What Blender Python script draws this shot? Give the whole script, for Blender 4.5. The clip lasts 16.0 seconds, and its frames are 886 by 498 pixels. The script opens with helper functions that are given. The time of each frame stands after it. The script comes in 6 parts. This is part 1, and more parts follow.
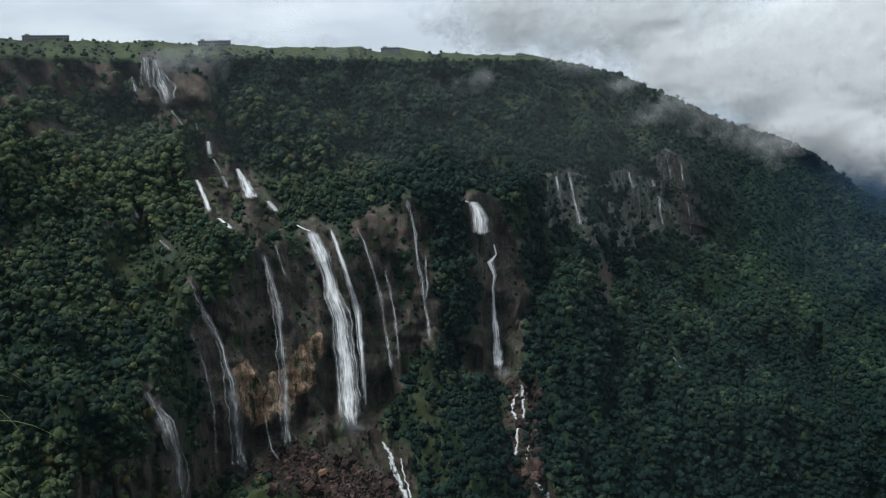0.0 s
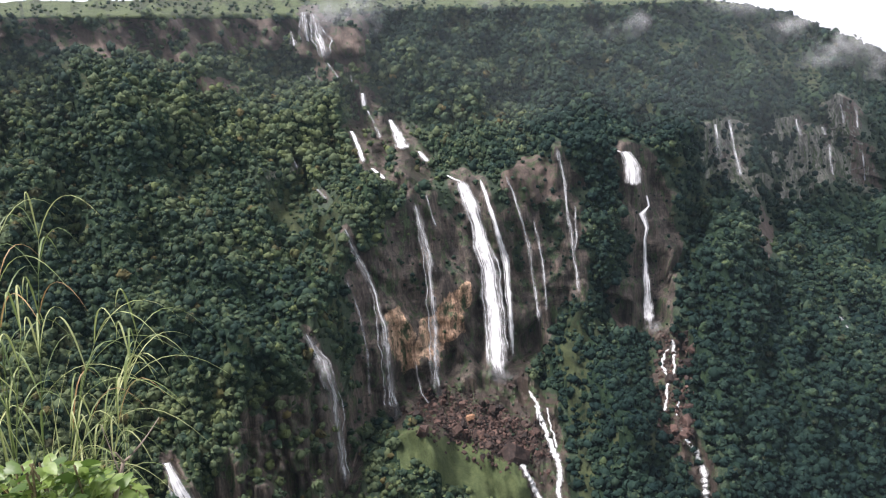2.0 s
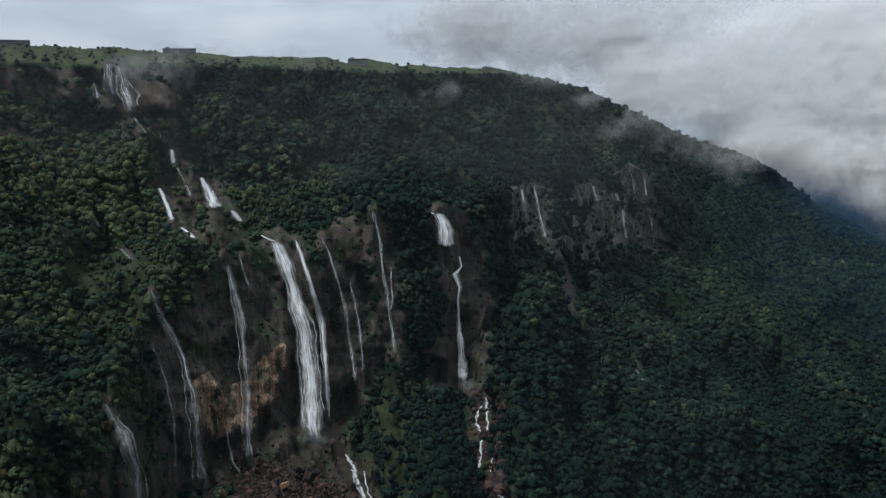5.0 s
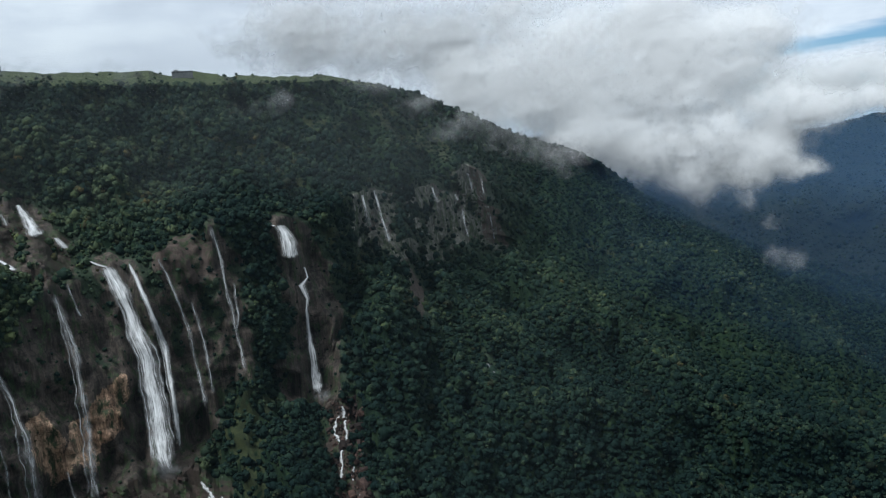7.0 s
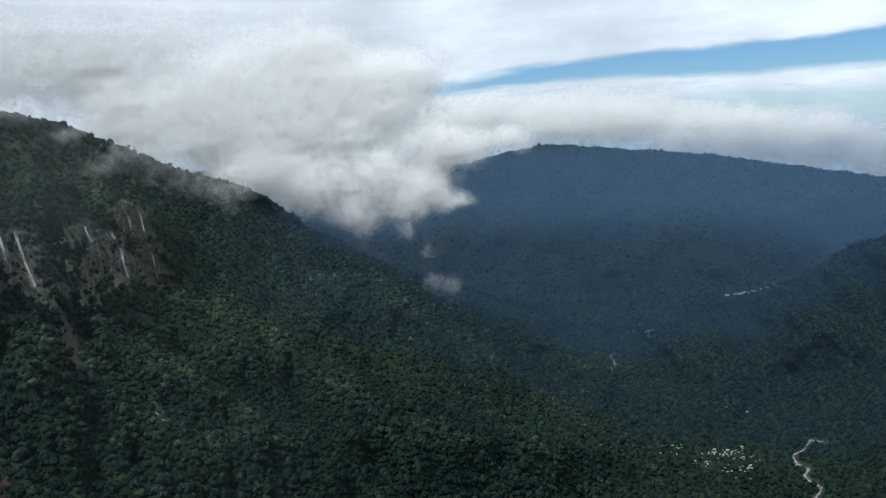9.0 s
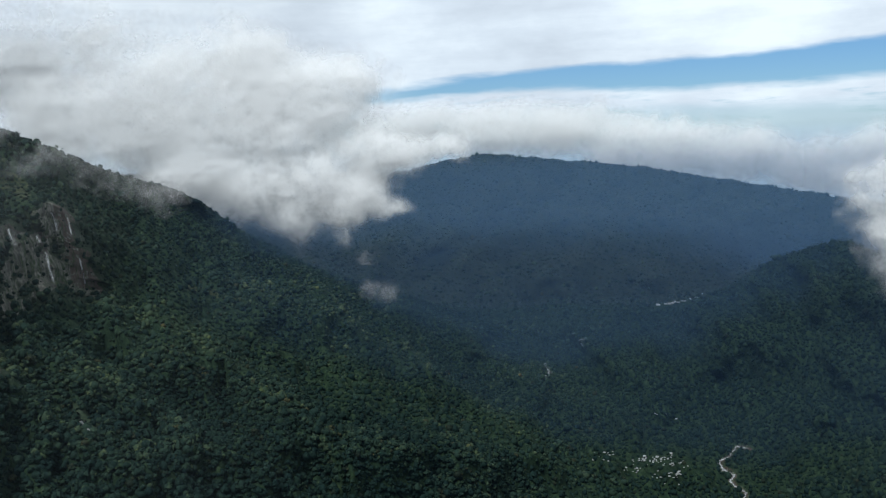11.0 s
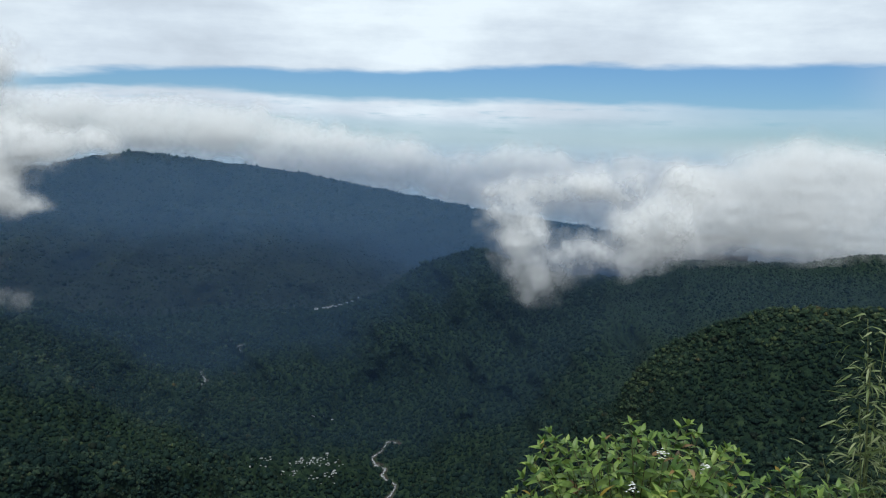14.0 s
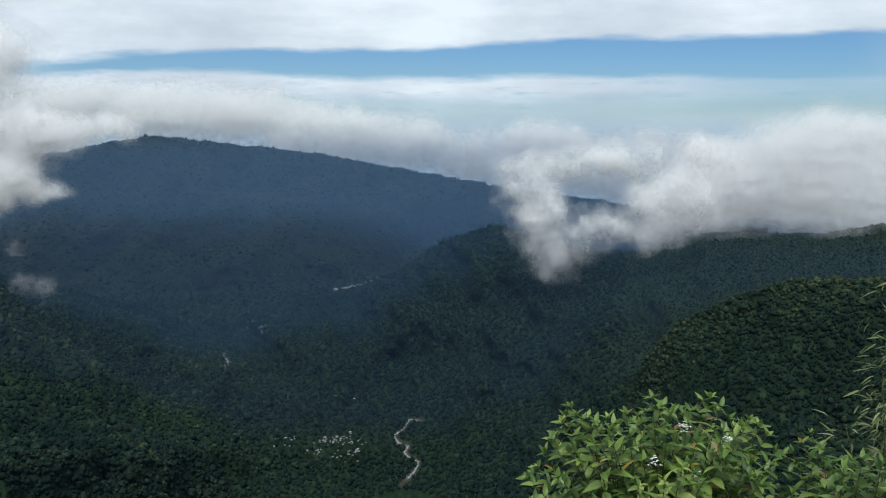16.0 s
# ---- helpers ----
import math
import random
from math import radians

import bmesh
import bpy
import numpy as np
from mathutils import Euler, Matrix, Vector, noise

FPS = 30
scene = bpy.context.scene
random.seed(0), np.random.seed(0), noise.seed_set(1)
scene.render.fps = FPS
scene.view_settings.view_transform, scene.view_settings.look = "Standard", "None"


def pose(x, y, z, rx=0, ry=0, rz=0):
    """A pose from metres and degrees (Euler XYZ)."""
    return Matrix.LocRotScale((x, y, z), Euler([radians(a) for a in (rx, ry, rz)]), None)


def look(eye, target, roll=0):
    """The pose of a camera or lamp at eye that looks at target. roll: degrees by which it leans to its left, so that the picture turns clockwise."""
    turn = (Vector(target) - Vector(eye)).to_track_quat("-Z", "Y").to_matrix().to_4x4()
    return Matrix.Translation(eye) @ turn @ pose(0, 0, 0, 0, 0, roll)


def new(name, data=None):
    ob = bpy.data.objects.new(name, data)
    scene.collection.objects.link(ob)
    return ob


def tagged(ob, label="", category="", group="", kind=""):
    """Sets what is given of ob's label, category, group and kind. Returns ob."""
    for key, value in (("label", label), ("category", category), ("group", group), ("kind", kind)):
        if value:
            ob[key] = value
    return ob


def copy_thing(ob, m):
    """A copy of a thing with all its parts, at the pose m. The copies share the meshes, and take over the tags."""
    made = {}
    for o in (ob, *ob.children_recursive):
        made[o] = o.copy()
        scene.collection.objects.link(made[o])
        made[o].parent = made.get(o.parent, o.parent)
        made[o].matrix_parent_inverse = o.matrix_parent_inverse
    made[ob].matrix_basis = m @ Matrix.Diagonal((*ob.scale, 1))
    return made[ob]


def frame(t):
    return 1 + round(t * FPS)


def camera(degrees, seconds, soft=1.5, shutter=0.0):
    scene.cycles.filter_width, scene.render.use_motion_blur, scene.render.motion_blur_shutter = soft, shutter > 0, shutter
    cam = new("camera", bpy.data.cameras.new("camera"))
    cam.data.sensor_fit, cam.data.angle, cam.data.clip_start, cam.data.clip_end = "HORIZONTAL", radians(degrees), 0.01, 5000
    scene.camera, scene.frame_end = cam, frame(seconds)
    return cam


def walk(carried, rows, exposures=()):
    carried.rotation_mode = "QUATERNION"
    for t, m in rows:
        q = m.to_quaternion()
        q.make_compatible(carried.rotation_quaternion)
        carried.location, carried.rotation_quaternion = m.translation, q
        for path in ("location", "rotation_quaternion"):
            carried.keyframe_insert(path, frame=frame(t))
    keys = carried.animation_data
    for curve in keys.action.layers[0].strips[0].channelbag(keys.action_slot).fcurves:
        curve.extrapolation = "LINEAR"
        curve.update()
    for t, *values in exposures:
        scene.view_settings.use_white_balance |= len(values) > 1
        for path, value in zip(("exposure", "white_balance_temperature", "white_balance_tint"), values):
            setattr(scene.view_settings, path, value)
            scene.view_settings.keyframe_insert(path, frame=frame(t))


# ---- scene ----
cam = camera(56.0, 16.0, soft=1.15)

# the camera stands on a viewpoint ledge at the origin and only turns
PATH = [
    (0.0, pose(0, 0, 0, 80.36, 2.38, -0.40)),
    (0.5, pose(0, 0, 0, 80.15, 2.02, 2.20)),
    (1.0, pose(0, 0, 0, 79.05, 1.93, 4.02)),
    (1.5, pose(0, 0, 0, 77.96, 2.67, 7.01)),
    (2.0, pose(0, 0, 0, 77.49, 3.68, 9.75)),
    (2.5, pose(0, 0, 0, 76.11, 4.30, 8.10)),
    (3.0, pose(0, 0, 0, 76.66, 3.63, 4.88)),
    (3.2, pose(0, 0, 0, 77.45, 3.03, 3.82)),
    (5.3, pose(0, 0, 0, 81.13, 1.75, -4.80)),
    (5.5, pose(0, 0, 0, 81.02, 1.95, -6.57)),
    (6.0, pose(0, 0, 0, 80.07, 2.43, -10.81)),
    (6.5, pose(0, 0, 0, 79.96, 3.31, -13.79)),
    (7.0, pose(0, 0, 0, 80.93, 4.24, -13.86)),
    (7.5, pose(0, 0, 0, 79.67, 4.76, -16.75)),
    (8.0, pose(0, 0, 0, 78.44, 5.03, -23.74)),
    (8.5, pose(0, 0, 0, 79.84, 4.38, -30.78)),
    (9.0, pose(0, 0, 0, 81.80, 3.32, -36.46)),
    (9.2, pose(0, 0, 0, 82.36, 2.89, -38.29)),
    (11.3, pose(0, 0, 0, 81.99, 1.62, -41.76)),
    (11.5, pose(0, 0, 0, 81.76, 1.58, -44.93)),
    (12.0, pose(0, 0, 0, 81.89, 0.88, -51.67)),
    (12.5, pose(0, 0, 0, 82.22, 0.22, -56.27)),
    (13.0, pose(0, 0, 0, 82.61, -0.73, -59.38)),
    (13.5, pose(0, 0, 0, 82.60, -1.30, -61.51)),
    (14.0, pose(0, 0, 0, 82.41, -1.77, -63.42)),
    (14.5, pose(0, 0, 0, 82.50, -1.98, -65.55)),
    (15.0, pose(0, 0, 0, 82.00, -1.71, -65.99)),
    (15.5, pose(0, 0, 0, 81.22, -1.01, -64.46)),
    (16.0, pose(0, 0, 0, 80.88, -0.38, -62.38)),
]
EXPOSURES = [(0.0, 0.15, 5820, 6), (0.5, 0.15, 5820, 6), (1.0, 0.53, 5850, 10), (1.5, 1.15, 6050, 20), (2.0, 1.6, 6300, 20), (2.5, 2.1, 6400, 31), (3.0, 2.42, 6400, 36),
             (3.2, 2.2, 6400, 40), (4.2, 0.8, 5900, 20), (5.3, -0.3, 5750, 6), (5.5, -0.28, 5750, 6), (6.0, -0.12, 5750, 6), (6.5, 0.08, 5740, 6), (7.0, 0.08, 5730, 6), (8.0, 0.08, 5760, 6), (8.5, 0.25, 5810, 6), (9.0, 0.14, 5820, 6), (11.5, 0.12, 5870, 6), (12.5, 0.0, 5880, 6), (16.0, 0.0, 5880, 6)]
walk(cam, PATH, EXPOSURES)

# ---------------------------------------------------------------- node helpers


def node(tree, kind, **values):
    n = tree.nodes.new(kind)
    for key, value in values.items():
        if key in n.inputs:
            n.inputs[key].default_value = value
        elif key == "operation":
            n.operation = value
        elif key == "blend_type":
            n.blend_type = value
        elif key == "data_type":
            n.data_type = value
    return n


def math_node(tree, operation, a, b=None, clamp=False):
    n = tree.nodes.new("ShaderNodeMath")
    n.operation, n.use_clamp = operation, clamp
    for i, v in enumerate((a, b)):
        if v is None:
            continue
        if isinstance(v, (int, float)):
            n.inputs[i].default_value = v
        else:
            tree.links.new(v, n.inputs[i])
    return n.outputs[0]


def ramp(tree, fac, stops):
    n = tree.nodes.new("ShaderNodeValToRGB")
    els = n.color_ramp.elements
    while len(els) < len(stops):
        els.new(0.5)
    for e, (pos, col) in zip(els, stops):
        e.position = pos
        e.color = (*col, 1) if len(col) == 3 else col
    tree.links.new(fac, n.inputs[0])
    return n.outputs[0]


def mix_colour(tree, fac, a, b, blend="MIX"):
    n = tree.nodes.new("ShaderNodeMix")
    n.data_type, n.blend_type = "RGBA", blend
    for socket, v in ((n.inputs[0], fac), (n.inputs[6], a), (n.inputs[7], b)):
        if isinstance(v, (int, float)):
            socket.default_value = v
        elif isinstance(v, tuple):
            socket.default_value = (*v, 1)
        else:
            tree.links.new(v, socket)
    return n.outputs[2]


def smooth_range(tree, value, lo, hi, to_lo=0.0, to_hi=1.0):
    n = tree.nodes.new("ShaderNodeMapRange")
    n.interpolation_type = "SMOOTHSTEP"
    tree.links.new(value, n.inputs[0])
    for i, v in enumerate((lo, hi, to_lo, to_hi)):
        n.inputs[i + 1].default_value = v
    return n.outputs[0]


def noise_tex(tree, vector, scale, detail=4.0, rough=0.55, stretch=None):
    if stretch:
        m = tree.nodes.new("ShaderNodeMapping")
        m.inputs["Scale"].default_value = stretch
        tree.links.new(vector, m.inputs[0])
        vector = m.outputs[0]
    n = node(tree, "ShaderNodeTexNoise", Scale=scale, Detail=detail, Roughness=rough)
    tree.links.new(vector, n.inputs["Vector"])
    return n.outputs["Fac"]


# ---------------------------------------------------------------- world: broken cloud deck over a blue gap
SUN_EL, SUN_AZ = 60.0, 252.0          # degrees; azimuth clockwise from +y
world = bpy.data.worlds.new("sky")
scene.world = world
world.use_nodes = True
wt = world.node_tree
wt.nodes.clear()
gen = wt.nodes.new("ShaderNodeTexCoord").outputs["Generated"]
sep = wt.nodes.new("ShaderNodeSeparateXYZ")
wt.links.new(gen, sep.inputs[0])
sx, sy, sz = sep.outputs
sky = wt.nodes.new("ShaderNodeTexSky")
sky.sky_type, sky.sun_disc = "NISHITA", False
sky.sun_elevation, sky.sun_rotation = radians(SUN_EL), radians(SUN_AZ)
sky.altitude, sky.air_density, sky.dust_density = 1200, 1.0, 0.4
blue = mix_colour(wt, 1.0, sky.outputs[0], (0.044, 0.060, 0.080), "MULTIPLY")
flat = noise_tex(wt, gen, 4.0, 5, 0.55, (1, 1, 6))        # long level streaks
fine = noise_tex(wt, gen, 14.0, 6, 0.6, (1, 1, 7))
puff = noise_tex(wt, gen, 4.0, 8, 0.6, (1, 1, 1.8))
lift = math_node(wt, "ADD", sz, math_node(wt, "MULTIPLY", math_node(wt, "SUBTRACT", flat, 0.5), 0.04))
# the gap opens eastwards
deck = smooth_range(wt, math_node(wt, "SUBTRACT", lift, math_node(wt, "MULTIPLY", math_node(wt, "SUBTRACT", sx, 0.616), 0.085)), 0.052, 0.063)               # upper deck
streak = math_node(wt, "MULTIPLY", smooth_range(wt, lift, 0.05, 0.040), smooth_range(wt, fine, 0.15, 0.50))
streak = math_node(wt, "MULTIPLY", streak, smooth_range(wt, lift, 0.008, 0.030, 0.45, 1.0))
streak = math_node(wt, "MULTIPLY", streak, smooth_range(wt, sy, 0.06, 0.36, 0.25, 1.0))
low = smooth_range(wt, sz, 0.03, -0.03, 0.0, 0.75)
west = smooth_range(wt, math_node(wt, "SUBTRACT", math_node(wt, "MULTIPLY", sx, 0.75), math_node(wt, "MULTIPLY", sy, 0.66)), -0.02, -0.22)
west = math_node(wt, "MAXIMUM", west, smooth_range(wt, sy, 0.05, -0.2))
cover = math_node(wt, "MAXIMUM", math_node(wt, "MAXIMUM", deck, streak), math_node(wt, "MAXIMUM", low, west))
tone = math_node(wt, "ADD", math_node(wt, "MULTIPLY", flat, 0.45), math_node(wt, "MULTIPLY", puff, 0.55))
white = ramp(wt, tone, [(0.30, (0.53, 0.56, 0.60)), (0.48, (0.71, 0.745, 0.78)), (0.62, (0.90, 0.93, 0.93))])
# the deck thickens overhead, out of view
thick = math_node(wt, "MULTIPLY", smooth_range(wt, sz, 0.16, 0.5, 1.0, 0.58), math_node(wt, "SUBTRACT", 1.0, math_node(wt, "MULTIPLY", west, 0.11)))
grey = wt.nodes.new("ShaderNodeCombineXYZ")
for _i in range(3):
    wt.links.new(thick, grey.inputs[_i])
white = mix_colour(wt, 1.0, white, grey.outputs[0], "MULTIPLY")
white = mix_colour(wt, smooth_range(wt, sz, 0.030, -0.03), white, (0.54, 0.66, 0.76))
colour = mix_colour(wt, cover, blue, white)
back = wt.nodes.new("ShaderNodeBackground")
wt.links.new(colour, back.inputs[0])
back.inputs[1].default_value = 1.0
wout = wt.nodes.new("ShaderNodeOutputWorld")
wt.links.new(back.outputs[0], wout.inputs[0])

sun = new("sun", bpy.data.lights.new("sun", "SUN"))
sun.data.energy, sun.data.angle, sun.data.color = 2.8, radians(22), (1.0, 0.96, 0.89)
_a, _e = radians(SUN_AZ), radians(SUN_EL)
sun.matrix_world = look((800 * math.sin(_a) * math.cos(_e), 800 * math.cos(_a) * math.cos(_e), 800 * math.sin(_e)), (0, 0, 0))

# ---------------------------------------------------------------- materials


def material(name, stops, scale=0.05, fine_scale=0.8, rough=0.85, bump=0.6, bump_scale=0.5, island=0.0, specular=0.25, stretch=None, random_object=0.0, stain=0.0, tree=0.0, moss=0.0, vein=None):
    m = bpy.data.materials.new(name)
    m.use_nodes = True
    t = m.node_tree
    t.nodes.clear()
    pos = t.nodes.new("ShaderNodeNewGeometry")
    big = noise_tex(t, pos.outputs["Position"], scale, 5, 0.6, stretch)
    small = noise_tex(t, pos.outputs["Position"], fine_scale, 5, 0.65, stretch)
    fac = math_node(t, "ADD", math_node(t, "MULTIPLY", big, 0.55), math_node(t, "MULTIPLY", small, 0.45))
    if island:
        shift = math_node(t, "MULTIPLY", math_node(t, "SUBTRACT", pos.outputs["Random Per Island"], 0.5), island)
        fac = math_node(t, "ADD", fac, shift)
    if random_object:
        info = t.nodes.new("ShaderNodeObjectInfo")
        shift = math_node(t, "MULTIPLY", math_node(t, "SUBTRACT", info.outputs["Random"], 0.5), random_object)
        fac = math_node(t, "ADD", fac, shift)
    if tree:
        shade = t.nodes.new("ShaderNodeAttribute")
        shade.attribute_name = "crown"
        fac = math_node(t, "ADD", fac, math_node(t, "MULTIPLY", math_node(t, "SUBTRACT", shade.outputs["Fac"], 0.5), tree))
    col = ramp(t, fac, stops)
    if tree:
        # some crowns are in young yellow-green leaf, a few in bronze flush
        kind = t.nodes.new("ShaderNodeAttribute")
        kind.attribute_name = "flush"
        col = mix_colour(t, smooth_range(t, kind.outputs["Fac"], 0.70, 1.0, 0.0, 0.6), col, mix_colour(t, 1.0, col, (1.22, 1.16, 0.80), "MULTIPLY"))
        col = mix_colour(t, smooth_range(t, kind.outputs["Fac"], 0.30, 0.05, 0.0, 0.8), col, mix_colour(t, 1.0, col, (0.72, 0.86, 1.02), "MULTIPLY"))
        col = mix_colour(t, smooth_range(t, kind.outputs["Fac"], 0.968, 0.972), col, mix_colour(t, 1.0, col, (1.15, 0.78, 0.80), "MULTIPLY"))
    if vein:
        # a second rock that shows where the ground carries it
        here = t.nodes.new("ShaderNodeAttribute")
        here.attribute_name = vein[0]
        ragged = noise_tex(t, pos.outputs["Position"], 0.22, 6, 0.7, (1, 1, 0.4))
        show = math_node(t, "ADD", here.outputs["Fac"], math_node(t, "MULTIPLY", math_node(t, "SUBTRACT", ragged, 0.5), 1.5))
        col = mix_colour(t, smooth_range(t, show, 0.48, 0.60), col, ramp(t, fac, vein[1]))
    if stain:
        runs = noise_tex(t, pos.outputs["Position"], 0.10, 6, 0.65, (1, 1, 0.10))
        thin_runs = noise_tex(t, pos.outputs["Position"], 0.42, 4, 0.6, (1, 1, 0.07))
        col = mix_colour(t, stain, col, ramp(t, runs, [(0.34, (0.22, 0.22, 0.22)), (0.52, (0.9, 0.9, 0.9)), (0.68, (1.5, 1.45, 1.4))]), "MULTIPLY")
        col = mix_colour(t, stain * 0.8, col, ramp(t, thin_runs, [(0.38, (0.35, 0.35, 0.36)), (0.5, (0.95, 0.95, 0.95)), (0.64, (1.4, 1.38, 1.34))]), "MULTIPLY")
        # bedding: level joints and ledges
        beds = noise_tex(t, pos.outputs["Position"], 0.5, 5, 0.7, (0.10, 0.10, 1))
        col = mix_colour(t, stain * 0.7, col, ramp(t, beds, [(0.36, (0.38, 0.38, 0.38)), (0.47, (0.95, 0.95, 0.95)), (0.62, (1.25, 1.22, 1.2))]), "MULTIPLY")
    if moss:
        # grass and moss on the ledges
        sods = noise_tex(t, pos.outputs["Position"], 0.09, 7, 0.75, (1, 1, 0.4))
        leafy = ramp(t, small, [(0.3, (0.012, 0.022, 0.010)), (0.5, (0.034, 0.055, 0.022)), (0.7, (0.075, 0.100, 0.040))])
        col = mix_colour(t, smooth_range(t, sods, 0.58 - moss * 0.2, 0.70 - moss * 0.2), col, leafy)
        # the rock runs out raggedly under the undergrowth
        bare = t.nodes.new("ShaderNodeAttribute")
        bare.attribute_name = "bare"
        fringe = noise_tex(t, pos.outputs["Position"], 0.11, 6, 0.7)
        edge = math_node(t, "ADD", bare.outputs["Fac"], math_node(t, "MULTIPLY", math_node(t, "SUBTRACT", fringe, 0.5), 0.8))
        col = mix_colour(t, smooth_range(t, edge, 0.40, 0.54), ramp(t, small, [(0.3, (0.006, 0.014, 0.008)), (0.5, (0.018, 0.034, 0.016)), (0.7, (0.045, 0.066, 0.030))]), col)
    b = node(t, "ShaderNodeBsdfPrincipled", Roughness=rough)
    b.inputs["Specular IOR Level"].default_value = specular
    t.links.new(col, b.inputs["Base Color"])
    if bump:
        rel = noise_tex(t, pos.outputs["Position"], bump_scale, 6, 0.7, stretch)
        bn = node(t, "ShaderNodeBump", Strength=bump, Distance=1.0 / max(bump_scale, 0.05) * 0.5)
        t.links.new(rel, bn.inputs["Height"])
        t.links.new(bn.outputs[0], b.inputs["Normal"])
    out = t.nodes.new("ShaderNodeOutputMaterial")
    t.links.new(b.outputs[0], out.inputs[0])
    return m


# near-black stops put the shade between crowns into the ground colour
SHADED_UNDERGROWTH = material("shaded_undergrowth", [(0.36, (0.0035, 0.009, 0.006)), (0.46, (0.009, 0.021, 0.012)), (0.56, (0.021, 0.039, 0.019)), (0.68, (0.045, 0.066, 0.030))], 0.08, 0.9, bump=1.0, bump_scale=0.6, specular=0.1)
ROCK = material("wet_cliff_rock", [(0.3, (0.028, 0.023, 0.019)), (0.45, (0.062, 0.050, 0.041)), (0.58, (0.098, 0.078, 0.065)), (0.72, (0.155, 0.122, 0.102))], 0.035, 0.7, rough=0.7, bump=0.8, bump_scale=0.8, stretch=(1, 1, 0.35), specular=0.3, stain=0.9, moss=0.42, vein=("ochre", [(0.38, (0.045, 0.032, 0.024)), (0.44, (0.26, 0.165, 0.105)), (0.52, (0.46, 0.30, 0.20)), (0.64, (0.62, 0.46, 0.32))]))
PALE_ROCK = material("lichen_grey_rock", [(0.3, (0.06, 0.066, 0.05)), (0.48, (0.16, 0.158, 0.13)), (0.68, (0.31, 0.29, 0.25))], 0.02, 0.18, rough=0.75, bump=1.0, bump_scale=0.1, stain=0.8, moss=0.55)
RED_ROCK = material("red_brown_rock", [(0.32, (0.042, 0.034, 0.028)), (0.48, (0.084, 0.063, 0.052)), (0.66, (0.135, 0.102, 0.085))], 0.03, 0.6, rough=0.8, bump=0.8, bump_scale=0.8, stretch=(1, 1, 3.4), stain=0.4, moss=0.4)
SCREE = material("wet_scree", [(0.32, (0.012, 0.011, 0.009)), (0.48, (0.038, 0.029, 0.023)), (0.62, (0.078, 0.057, 0.045)), (0.74, (0.13, 0.094, 0.074))], 0.08, 0.6, rough=0.6, bump=1.0, bump_scale=0.4, moss=0.45)
GRASS = material("hill_grass", [(0.34, (0.026, 0.038, 0.014)), (0.48, (0.048, 0.066, 0.024)), (0.66, (0.084, 0.104, 0.042))], 0.06, 0.5, bump=1.0, bump_scale=0.35)
SHRUBS = material("low_shrub_slope", [(0.36, (0.008, 0.013, 0.006)), (0.47, (0.022, 0.031, 0.012)), (0.58, (0.042, 0.053, 0.020)), (0.7, (0.08, 0.088, 0.037))], 0.06, 0.8, bump=1.0, bump_scale=0.5)
FAR_FOREST = material("far_forest", [(0.3, (0.007, 0.015, 0.013)), (0.5, (0.017, 0.028, 0.022)), (0.72, (0.037, 0.049, 0.034))], 0.006, 0.035, bump=1.0, bump_scale=0.03)
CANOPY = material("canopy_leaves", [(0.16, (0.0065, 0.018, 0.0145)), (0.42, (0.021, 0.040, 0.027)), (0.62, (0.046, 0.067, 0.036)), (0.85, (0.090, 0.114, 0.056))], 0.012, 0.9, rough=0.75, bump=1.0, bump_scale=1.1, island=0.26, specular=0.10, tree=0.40)
